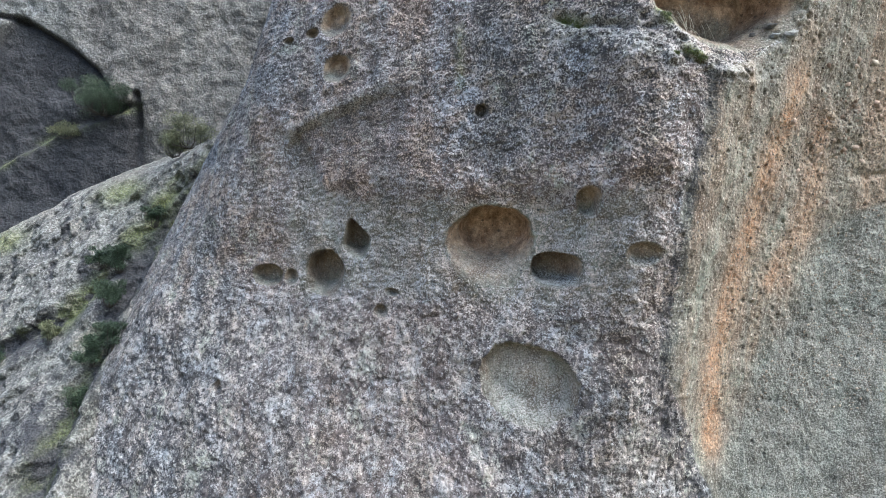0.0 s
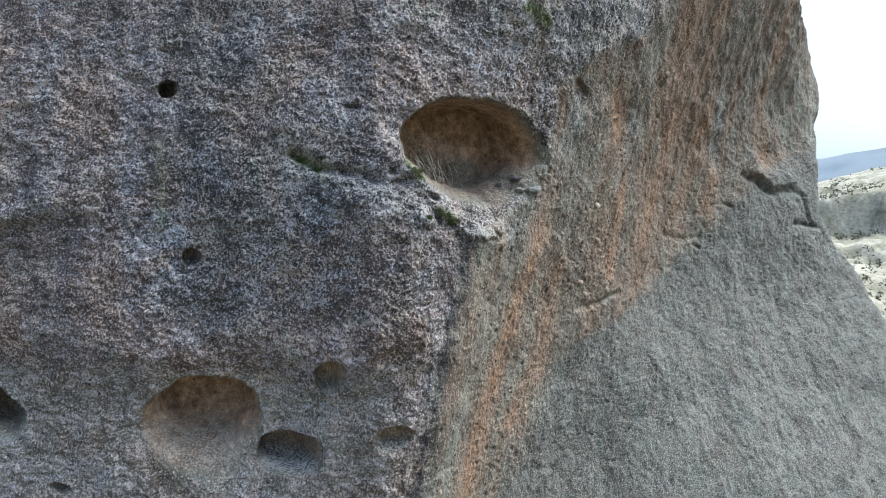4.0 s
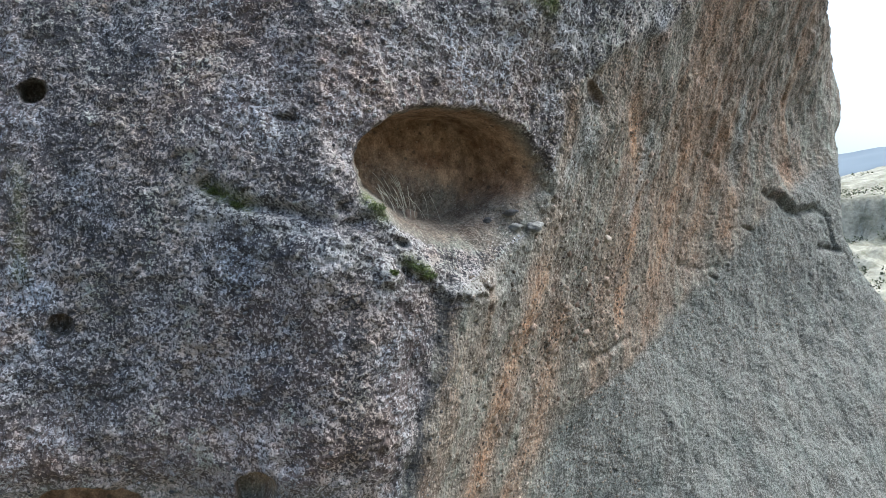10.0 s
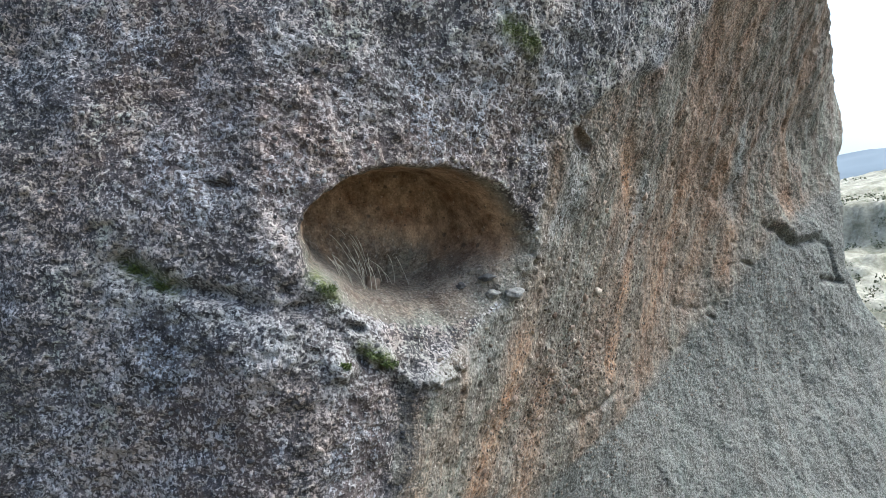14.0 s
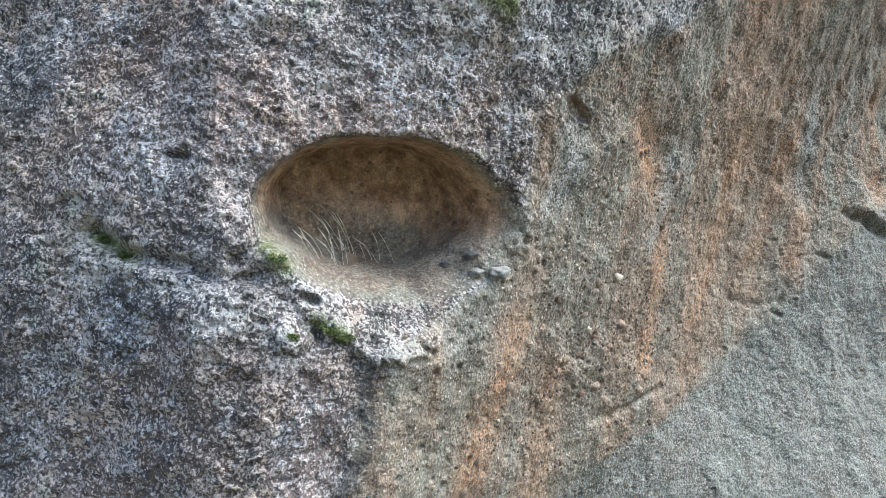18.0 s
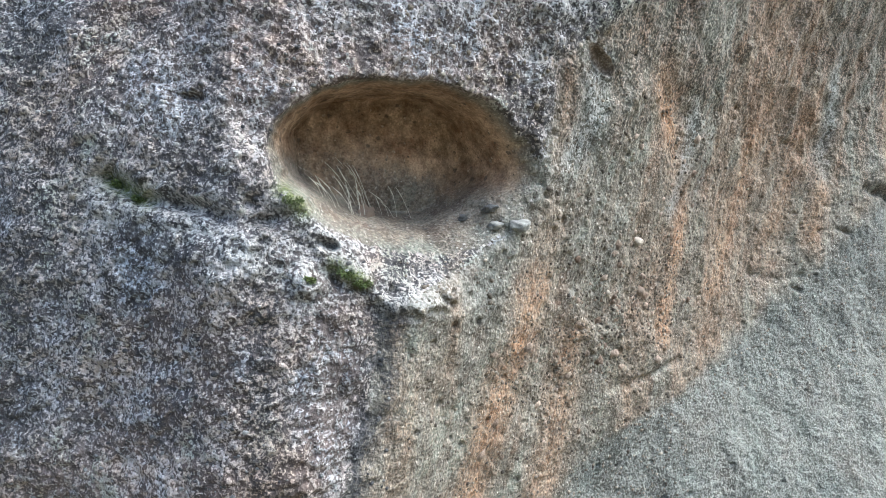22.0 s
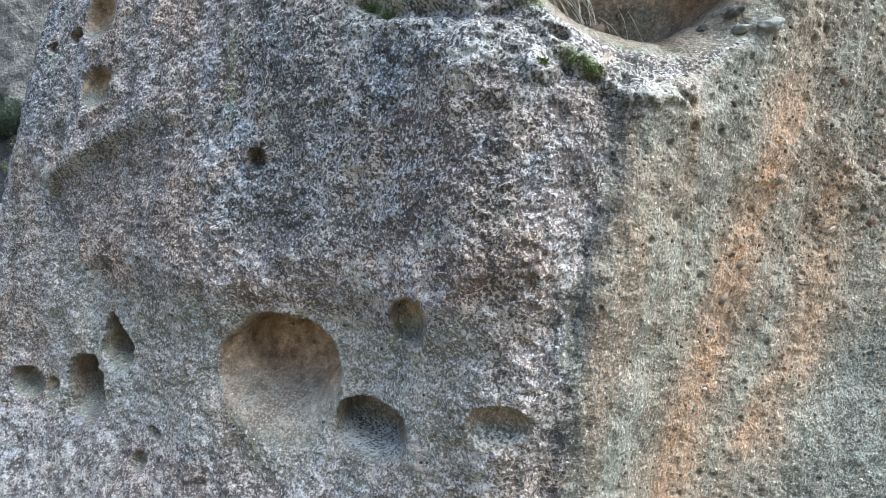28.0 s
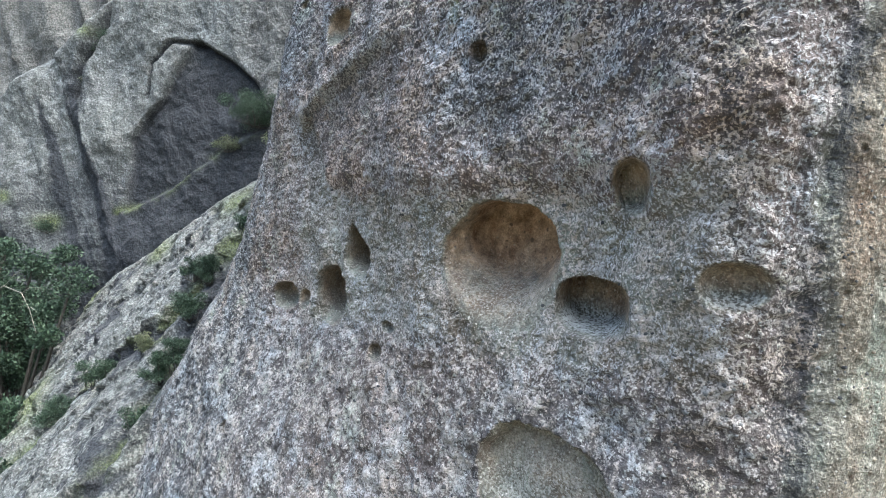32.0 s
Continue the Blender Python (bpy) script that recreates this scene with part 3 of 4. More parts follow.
        y = y + depth * np.exp(-((d / width) ** 2)) * (0.75 + 0.5 * swell(x * 5, z * 5, 81))
    # flake that stands out over the far seam
    y = y - 0.20 * ease(15.6, 16.6, x) * ease(18.9, 18.0, x) * ease(0.0, 0.25, z - np.interp(x, (15.7, 16.3, 17.2, 18.3, 19.0), (24.98, 24.88, 24.5, 24.66, 24.5))) * ease(1.3, 0.3, z - 24.6)
    # scoop and pale lip in front of the great hollow
    scoop = np.clip(1 - ((x - 5.0) / 1.25) ** 2 - ((z - 23.62) / 0.72) ** 2, 0, 1)
    y = y + 0.20 * scoop ** 0.8
    lip, _ = from_line(x, z, ((3.86, 24.02), (4.05, 23.78), (4.41, 23.38), (4.69, 23.12), (5.05, 23.04), (5.43, 23.16), (5.98, 23.54)))
    y = y - 0.09 * np.exp(-((lip / 0.17) ** 2)) * (1 + 0.5 * uneven)
    under = z - np.interp(x, (4.0, 4.35, 4.7, 5.05, 5.5, 5.9), (23.55, 23.28, 23.03, 22.97, 23.1, 23.4)) + 0.16 * ragged + 0.12 * uneven
    y = y - 0.08 * ease(-0.02, 0.08, under) * ease(0.55, 0.15, under) * ease(4.0, 4.4, x) * ease(5.9, 5.4, x)
    y = y - 0.13 * np.clip(1 - ((x - 3.98) / 0.2) ** 2 - ((z - 23.32) / 0.19) ** 2 + 0.5 * uneven, 0, 1)
    # zone colours
    wide = np.where(x < 8, x, 8 + (x - 8) * 0.5)
    streak = rough(wide * 2.8, z * 0.22, 101, 4, 0.6)
    iron = np.zeros(shape)
    for line, width, force in (
        (((8.6, 25.7), (9.2, 24.96), (9.65, 24.27), (9.88, 23.5), (9.8, 22.3)), 0.30, 1.0),
        (((6.7, 23.2), (6.55, 22.4), (6.2, 21.4), (6.05, 20.4), (5.7, 19.0), (5.5, 17.4), (5.6, 16.0)), 0.36, 1.0),
        (((7.5, 22.4), (7.57, 21.3), (7.45, 20.4), (6.8, 19.4)), 0.40, 0.75),
        (((14.3, 24.9), (14.1, 24.0)), 0.35, 0.7),
        (((11.8, 25.9), (11.6, 24.4), (11.2, 23.0)), 0.6, 0.75),
        (((13.4, 26.2), (13.2, 24.6), (12.9, 23.6)), 0.5, 0.6),
    ):
        d, along = from_line(x, z, line)
        iron = np.maximum(iron, force * np.exp(-((d / width) ** 2) * (1 + 0.6 * streak)))
    iron = np.maximum(iron, 0.42 * bare * (1 - green) * ease(-0.25, 0.5, streak)) * bare * (1 - 0.85 * green)
    crust = np.clip((1 - bare) * 1.0 + 0.35 * overhang * (x < 30), 0, 1)
    crust = crust * (1 - 0.35 * ease(0.15, 0.7, rough(x * 0.45, z * 0.45, 111, 4))) * (1 - 0.9 * deep)
    brown = np.clip(1.0 * overhang + 0.05 * np.exp(-(((x - 3.2) / 1.3) ** 2) - (((z - 24.7) / 0.7) ** 2)) + 0.42 * (1 - bare) * ease(-0.05, 0.4, streak + 0.3 * rough(x * 0.5, z * 0.5, 121, 3)), 0, 1)
    brown = np.maximum(brown, 0.5 * bare * (1 - green) * ease(0.1, 0.6, streak) * ease(23.0, 24.5, z))
    brown = np.maximum(brown, 0.45 * bare * (1 - green) * ease(7.3, 9.0, x + bend) * ease(-0.5, 0.2, streak))
    white = np.exp(-(((lip + 0.06 * ragged) / 0.15) ** 2)) * 0.6 * ease(5.9, 5.0, x)
    ledge, _ = from_line(x, z, ((2.1, 24.1), (2.6, 23.85), (3.3, 23.65), (4.0, 23.3)))
    white = np.maximum(white, 0.6 * np.exp(-((ledge / 0.22) ** 2)))
    white = np.maximum(white, 0.24 * (1 - 0.6 * ease(-3.5, -5.5, x)) * (1 - bare) * ease(19.3, 17.6, z + 1.5 * bend) * ease(-0.2, 0.35, rough(x * 1.1, z * 1.1, 131, 4)))
    white = np.maximum(white, 0.6 * np.exp(-(((x - 2.5) / 0.28) ** 2) - (((z - 20.3) / 0.32) ** 2)))
    white = np.maximum(white, 0.5 * np.exp(-(((x - 2.2) / 0.8) ** 2) - (((z - 18.9) / 0.3) ** 2)))
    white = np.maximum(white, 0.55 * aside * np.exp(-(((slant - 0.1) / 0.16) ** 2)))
    white = np.maximum(white, 0.3 * (1 - bare) * ease(25.3, 26.6, z + 2 * bend) * ease(3.0, 5.0, x))
    seam, _ = from_line(x, z, ((4.3, 16.5), (4.15, 18.0), (4.25, 20.4), (4.45, 21.6), (4.62, 22.6), (4.75, 23.0)))
    stain_and_shade = 0.95 * np.exp(-(((seam + 0.12 * uneven) / 0.23) ** 2)) * ease(-0.8, 0.0, streak + uneven)
    stain_and_shade = np.maximum(stain_and_shade, 0.45 * (1 - bare) * ease(0.12, 0.45, streak + 0.35 * rough(x * 0.6, z * 0.6, 141, 3)) * ease(20.5, 22.0, z))
    stain_and_shade = np.maximum(stain_and_shade, 0.25 * np.exp(-(((x - 3.95) / 0.5) ** 2)) * ease(19.3, 20.5, z) * ease(23.5, 22.6, z) * ease(-0.5, 0.3, streak) * (1 - bare))
    # darker colour along the recessed band below the slanting crest
    stain_and_shade = np.maximum(stain_and_shade, 0.45 * below)
    moss = np.zeros(shape)
    for line, width in ((((0.33, 24.5), (0.36, 23.3)), 0.09), (((5.75, 26.75), (6.1, 26.6)), 0.13), (((3.75, 24.12), (3.9, 23.95)), 0.09),
                        (((4.2, 23.45), (4.45, 23.3)), 0.08), (((2.2, 24.25), (2.55, 24.05)), 0.09)):
        d, along = from_line(x, z, line)
        moss = np.maximum(moss, (0.45 if line[0][0] < 1 else 1.0) * np.exp(-((d / width) ** 2)))
    wash, _ = from_line(x, z, ((7.15, 25.75), (7.22, 25.0), (6.76, 24.35)))
    wash_2, _ = from_line(x, z, ((9.5, 25.4), (9.45, 24.3)))
    wash_3, _ = from_line(x, z, ((14.05, 26.9), (14.3, 26.0), (14.41, 25.1)))
    wash = np.maximum(np.maximum(np.exp(-((wash / 0.2) ** 2)), 0.7 * np.exp(-((wash_2 / 0.22) ** 2))), 0.7 * np.exp(-((wash_3 / 0.2) ** 2)))
    algae = np.clip(0.9 * green + 0.8 * wash * (1 + uneven) + 0.75 * floor + 0.5 * np.exp(-(((x - 5.9) / 0.5) ** 2) - (((z - 23.2) / 0.5) ** 2)), 0, 1)
    white = np.maximum(white, 0.5 * wash * (1 + 0.6 * uneven))
    brown = brown * (1 - 0.7 * np.clip(wash, 0, 1))
    zone_a = np.stack([crust, np.clip(iron, 0, 1), algae, brown], -1)
    clear = 1 - np.maximum(inner, 0.85 * deep)
    niche = np.exp(-(((x - 1.75) / 0.9) ** 4) - (((z - 17.1) / 0.75) ** 4))
    worn = reach * ease(0.15, -0.15, over) * ease(18.2, 19.2, z + bend) * (1 - bare)
    zone_b = np.stack([moss, inner, np.maximum(np.maximum(white, 0.3 * worn) * clear, np.maximum(pale_floor, 0.4 * niche)), np.maximum(stain_and_shade * clear, pit_dark)], -1)
    coarse = 0.6 * (1 - bare) * np.maximum(ease(19.6, 18.0, z + 1.5 * bend), 0.7 * np.exp(-((ledge / 0.5) ** 2))) * (1 - deep)
    faded = 0.7 * (1 - bare) * (1 - coarse) * ease(24.6, 22.8, z + 2 * bend) * ease(-6.5, -4.0, x + 2 * bend) * ease(5.0, 4.2, x + bend)
    faded = np.maximum(faded, 0.5 * (1 - bare) * ease(-4.5, -2.5, x) * ease(1.5, 0.0, x + 2 * bend))
    cold = ease(4.3, 3.3, x + bend) * ease(-0.5, 0.5, x) * ease(21.2, 22.2, z + bend) * ease(24.4, 23.8, z + bend)
    faded = faded * (1 - 0.75 * cold)
    ragged_edge = 0.9 * rough(x * 0.8, z * 0.8, 155, 4, 0.6)
    faded = np.maximum(faded, 0.85 * (1 - bare) * np.exp(-(((x - 4.2 + ragged_edge) / 2.1) ** 2) - (((z - 25.2 + ragged_edge) / 1.5) ** 2)))
    slate = (1 - bare) * (1 - faded) * np.maximum(ease(2.6, 0.6, x + 2 * bend) * ease(21.5, 23.0, z + bend), 0.15 * ease(-4.5, -6.0, x + bend))
    slate = np.maximum(slate, 0.8 * (1 - bare) * cold)
    slate = np.maximum(slate, 0.45 * (1 - bare) * coarse * ease(-0.1, 0.4, rough(x * 0.5, z * 0.5, 151, 4)))
    zone_c = np.stack([coarse, faded, slate, worn], -1)
    return y, shift_x, shift_z, index, zone_a, zone_b, zone_c


xs = steps((-14, -9, 0.12), (-9, -0.5, 0.032), (-0.5, 8.0, 0.019), (8.0, 20.5, 0.033), (20.5, 30, 0.15))
zs = steps((-1, 14, 0.35), (14, 18.5, 0.034), (18.5, 26.5, 0.020), (26.5, 31.5, 0.034), (31.5, 37, 0.15))
gx, gz = np.meshgrid(xs, zs)
gy, sx, sz, hole, zone_a, zone_b, zone_c = outcrop_face(gx, gz)
gy[:, 0] = gy[:, -1] = gy[-1, :] = 46.0
face = np.stack([gx + sx, gy, gz + sz], -1).reshape(-1, 3)
face_zones = {"zone_a": zone_a.reshape(-1, 4), "zone_b": zone_b.reshape(-1, 4), "zone_c": zone_c.reshape(-1, 4)}
quads = grid_quads(len(zs), len(xs))
of = hole.ravel()[quads].max(1)
outcrop = tagged(new("rock_outcrop"), "tall weathered conglomerate rock outcrop with round hollows and iron stains", "rock")
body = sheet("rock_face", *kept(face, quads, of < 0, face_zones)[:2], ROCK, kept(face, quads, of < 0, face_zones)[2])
body.parent = outcrop
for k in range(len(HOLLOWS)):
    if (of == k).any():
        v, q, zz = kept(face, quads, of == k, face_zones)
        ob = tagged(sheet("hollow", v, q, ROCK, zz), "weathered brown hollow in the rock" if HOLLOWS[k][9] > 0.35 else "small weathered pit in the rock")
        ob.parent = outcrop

# ---- the pale slab beside it, and the wall behind ----
def slab_face(x, z):
    y = 20.9 + (z - 19.9 - 0.74 * (x + 11.8)) / 1.2
    crest = np.interp(x, (-34, -29, -23, -18, -14, -11, -9, -6), (12.5, 16.0, 19.3, 21.0, 22.4, 23.2, 24.0, 24.6)) + 0.25 * rough(x * 0.4, x * 0 + 2.2, 201, 3)
    y = y + 2.6 * ramped(z - crest, 0.35) + 0.9 * ramped(-25.0 - x, 1.0)
    gully, along = from_line(x, z, ((-9.3, 22.4), (-10.2, 20.0), (-11.9, 17.9), (-14.6, 16.4), (-16.5, 14.6), (-19.0, 12.0)))
    y = y + 0.55 * np.exp(-((gully / 0.35) ** 2))
    edge = x - np.interp(z, (10, 15, 18, 20, 22, 24), (-9.7, -9.6, -9.5, -9.0, -8.0, -7.0))
    y = y + 0.9 * np.exp(-(((edge + 0.55) / 0.45) ** 2))
    y = y + 0.35 * rough(x * 0.35, z * 0.35, 211, 3) + 0.26 * rough(x * 1.3, z * 1.3, 221, 4, 0.6) + 0.14 * rough(x * 5, z * 5, 231, 3, 0.7)
    y = y + 3.0 * ramped(x - np.interp(z, (10, 15, 18, 20, 22, 24), (-9.7, -9.6, -9.5, -9.0, -8.0, -7.0)), 0.12)
    y = y + 0.28 * rough(x * 0.8 + 0.6 * z, (z - 0.8 * x) * 0.6, 241, 4, 0.6)
    across, down = 0.8 * z - 0.6 * x, 0.8 * x + 0.6 * z
    groove = rough(across * 1.3 + 0.4 * rough(x, z, 243, 2), down * 0.22, 245, 4, 0.6)
    y = y + 0.42 * np.abs(groove) + 0.10 * np.abs(rough(x * 3, z * 3, 247, 3, 0.6))
    n = rough(x * 0.6, z * 0.6, 251, 5, 0.6)
    moss = np.maximum(0.9 * np.exp(-((gully / 0.5) ** 2)), 0.7 * np.exp(-(((edge + 0.6) / 0.5) ** 2))) * ease(-0.2, 0.25, n + 0.6 * rough(x * 2.5, z * 2.5, 253, 3))
    for cx, cz, rx, rz in ((-11.9, 22.1, 1.1, 0.5), (-17.9, 20.3, 1.4, 0.5), (-9.7, 21.6, 0.5, 0.6), (-10.3, 20.4, 0.5, 0.5), (-20.5, 14.4, 1.4, 0.9), (-24, 18.0, 1.0, 0.6)):
        moss = np.maximum(moss, np.exp(-(((x - cx) / rx) ** 2) - ((z - cz) / rz) ** 2) * ease(-0.8, -0.15, n))
    zero = np.zeros(x.shape)
    crust = 0.85 + 0.15 * n
    white = 0.35 * ease(-0.1, 0.3, rough(x * 1.4, z * 1.4, 261, 4, 0.65))
    algae = 0.35 + 0.4 * ease(0.1, -0.4, n)
    # crevice shade painted into gully and edge, darker grooves, dark patches
    stain_and_shade = np.clip(0.30 + 0.35 * ease(0.12, 0.35, np.abs(groove)) + 0.4 * np.exp(-((gully / 0.5) ** 2)) + 0.7 * np.exp(-(((edge + 0.55) / 0.5) ** 2)) + 0.6 * ease(0.05, 0.4, rough(x * 1.5 + 0.9 * z, (z - 0.8 * x) * 0.5, 271, 5, 0.65)), 0, 1)
    return y, np.stack([crust, zero, algae, zero], -1), np.stack([moss, zero, white, stain_and_shade], -1)


xs = steps((-40, -26, 0.25), (-26, -6, 0.06))
zs = steps((-1, 11, 0.4), (11, 26, 0.06), (26, 29, 0.3))
gx, gz = np.meshgrid(xs, zs)
gy, za, zb = slab_face(gx, gz)
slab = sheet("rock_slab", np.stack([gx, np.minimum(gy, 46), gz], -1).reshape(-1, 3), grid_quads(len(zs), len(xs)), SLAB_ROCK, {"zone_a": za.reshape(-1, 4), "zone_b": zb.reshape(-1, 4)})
tagged(slab, "pale lichen-grey sloping rock slab with mossy gully beside the outcrop", "rock")

ARCH = ((-23.6, 28.6), (-23.2, 30.3), (-22.0, 31.35), (-20.4, 31.15), (-18.4, 29.95), (-17.0, 28.8), (-15.9, 27.2))
LEDGE = ((-14.6, 26.9), (-16.6, 26.2), (-18.4, 25.8), (-22.0, 23.7), (-25.3, 22.4))


def wall_face(x, z):
    n = rough(x * 0.3, z * 0.3, 301, 5, 0.55)
    y = 30.0 + 0.06 * (x + 20) + 0.6 * n
    # dark recessed slab under the arch
    top = np.interp(x, [p[0] for p in ARCH], [p[1] for p in ARCH])
    left = np.interp(z, (20, 22.6, 24.0, 26.4, 27.5, 28.4, 29.5, 31.0), (-25.6, -25.1, -24.9, -24.6, -23.7, -22.6, -22.0, -21.0))
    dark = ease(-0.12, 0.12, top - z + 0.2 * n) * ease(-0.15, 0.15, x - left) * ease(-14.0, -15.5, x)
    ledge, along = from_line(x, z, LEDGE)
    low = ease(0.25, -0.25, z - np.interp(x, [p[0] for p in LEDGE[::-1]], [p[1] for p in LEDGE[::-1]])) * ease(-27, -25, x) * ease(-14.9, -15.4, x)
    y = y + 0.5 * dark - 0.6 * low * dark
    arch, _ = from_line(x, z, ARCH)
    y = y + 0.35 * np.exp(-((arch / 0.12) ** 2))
    # ribs to the far side, and a gap behind them
    rib = ease(-24.5, -26.5, x)
    lean = x + 0.35 * (z - 26)
    y = y + rib * (0.9 * np.abs(swell(lean * 0.42, z * 0.05, 311)) - 0.5)
    gap = np.interp(x, (-46, -35.3, -32, -28.5, -26, -22), (24.0, 29.0, 30.8, 32.8, 35.0, 39.0))
    y = y + 7.0 * ease(-0.1, 0.35, z - gap) + 0.6 * np.exp(-(((z - gap) / 0.4) ** 2))
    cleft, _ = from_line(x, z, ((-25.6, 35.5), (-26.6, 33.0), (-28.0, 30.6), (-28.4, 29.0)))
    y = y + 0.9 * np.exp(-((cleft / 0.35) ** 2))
    y = y + 0.09 * rough(x * 1.2, z * 1.2, 321, 4, 0.6) + 0.05 * rough(x * 5, z * 5, 331, 2)
    slot, _ = from_line(x, z, ((-14.9, 27.5), (-14.8, 26.0)))
    y = y + 0.7 * np.exp(-((slot / 0.16) ** 2)) + 0.12 * np.abs(rough(lean * 0.9, z * 0.2, 347, 4, 0.6))
    streak = rough(x * 0.9, z * 0.1, 341, 4, 0.6)
    moss = 0.8 * np.exp(-((ledge / 0.3) ** 2)) * ease(-0.15, 0.35, rough(x * 1.5, z * 1.5, 351, 4, 0.6))
    for cx, cz, r in ((-33.0, 23.4, 0.6), (-30.3, 22.0, 0.7), (-27.8, 32.5, 0.5)):
        moss = np.maximum(moss, np.exp(-(((x - cx) / r) ** 2) - ((z - cz) / (0.6 * r)) ** 2))
    upper = ease(-19, -16.5, x + 0.2 * z - 6) * (1 - dark)
    brown = np.clip(0.35 * upper * (1 + streak) + 0.8 * ease(0.3, 1.0, z - gap), 0, 1)
    # black stain on panel and ribs; painted shade in gap, arch, cleft and slot
    stain_and_shade = np.clip(0.42 + dark * (0.54 + 0.26 * ease(30.6, 27.5, z + 1.5 * streak) + 0.2 * streak) + 0.55 * low + 0.9 * np.exp(-(((z - gap - 0.5) / 0.5) ** 2)) + 0.9 * np.exp(-((arch / 0.12) ** 2)) + 0.75 * rib * ease(0.0, 0.25, rough(lean * 0.8, z * 0.08, 345, 4, 0.6)) * ease(33, 27, z) + 0.35 * ease(26.0, 23.5, z) * (1 - dark) + 0.6 * np.exp(-((cleft / 0.4) ** 2)) + 0.7 * np.exp(-((slot / 0.2) ** 2)) + 0.2 * upper * ease(-0.1, 0.4, streak), 0, 1)
    crust = np.clip(0.35 + 0.3 * n, 0, 1)
    algae = np.clip(0.45 * (1 - dark) + 0.2 * streak, 0, 1)
    zero = np.zeros(x.shape)
    return y, np.stack([crust, 0.18 * upper, algae, brown], -1), np.stack([moss, zero, 0.05 * (1 - dark), stain_and_shade], -1)


xs, zs = steps((-60, -38, 0.4), (-38, -9, 0.085), (-9, 0, 0.3)), steps((-1, 15, 0.5), (15, 36, 0.085), (36, 50, 0.4))
gx, gz = np.meshgrid(xs, zs)
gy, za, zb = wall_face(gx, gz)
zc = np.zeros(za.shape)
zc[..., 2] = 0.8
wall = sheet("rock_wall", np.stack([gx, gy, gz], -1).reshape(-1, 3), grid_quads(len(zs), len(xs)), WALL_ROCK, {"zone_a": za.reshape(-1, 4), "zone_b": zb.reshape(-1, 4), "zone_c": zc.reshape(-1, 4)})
tagged(wall, "grey conglomerate cliff wall with dark recessed panel and mossy ledge", "rock")

# ---- ground, far hill and ridge ----
xs, ys = steps((-2500, -120, 140), (-120, 200, 4.0), (200, 2500, 115)), steps((-2500, -60, 140), (-60, 160, 4.0), (160, 2500, 117))
gx, gy = np.meshgrid(xs, ys)
gz = 9.0 * ease(-6, -18, gx) * ease(8, 20, gy) * ease(70, 46, gy) + 1.5 * rough(gx * 0.03, gy * 0.03, 401, 4) - 1.0
ground = sheet("ground", np.stack([gx, gy, gz], -1).reshape(-1, 3), grid_quads(len(ys), len(xs)), SOIL)
tagged(ground, "rough scrubby valley ground below the rocks", "ground", kind="structure")

# a terraced pale hill across the valley, square to the way (0.866, 0.5)
HILL_WAY, HILL_SIDE = np.array([0.866, 0.5]), np.array([0.5, -0.866])
HILL = plain("hill_rock", (0.13, 0.125, 0.085), (0.36, 0.34, 0.28), 0.35, 0.95, 0.3)


def hill_height(d, s):
    n = rough(d * 0.05, s * 0.05, 501, 4)
    e = d + 5 * n + 2.5 * rough(d * 0.2, s * 0.2, 511, 3)
    h = np.interp(e, (30, 70, 92, 98, 99.5, 104, 105.2, 112, 114, 135, 165, 260), (-2, 4, 18.5, 20.8, 23.4, 24.8, 30.5, 32.0, 33.2, 36.5, 40.0, 44.0))
    return h + 0.22 * s * ease(70, 150, d) + 0.5 * rough(d * 0.25, s * 0.25, 521, 3) + 0.25 * rough(d, s, 531, 2)


ds, ss = steps((30, 80, 2.0), (80, 170, 0.4), (170, 270, 4.0)), steps((-70, 60, 0.6))
gs, gd = np.meshgrid(ss, ds)
gz = hill_height(gd, gs)
flat = gd[..., None] * HILL_WAY + gs[..., None] * HILL_SIDE
hill = sheet("hill", np.concatenate([flat, gz[..., None]], -1).reshape(-1, 3), grid_quads(len(ds), len(ss)), HILL)
tagged(hill, "pale terraced rock hill across the valley", "hill", kind="structure")

RIDGE = Nodes("hazy_ridge")
RIDGE.put(RIDGE.shader.inputs["Emission Color"], RIDGE.mix(RIDGE.noise(0.004, 5.0), (0.115, 0.128, 0.152), (0.14, 0.152, 0.172)))
RIDGE.shader.inputs["Emission Strength"].default_value = 1.0
RIDGE = RIDGE.done((0.02, 0.025, 0.03), 1.0)
rs, rh = np.linspace(-3500, 3500, 141), np.linspace(0, 1, 24)
gs, gh = np.meshgrid(rs, rh)
crest = 470 + 0.13 * gs + 70 * rough(gs * 0.0012, gs * 0 + 1.5, 541, 4)
gd = 2600 + 700 * gh + 90 * rough(gs * 0.004, gh * 4, 551, 4)
flat = gd[..., None] * HILL_WAY + gs[..., None] * HILL_SIDE
ridge = sheet("mountain_ridge", np.concatenate([flat, (crest * gh ** 0.8 - 5)[..., None]], -1).reshape(-1, 3), grid_quads(24, 141), RIDGE)
tagged(ridge, "hazy blue mountain ridge on the horizon", "mountain", kind="structure")


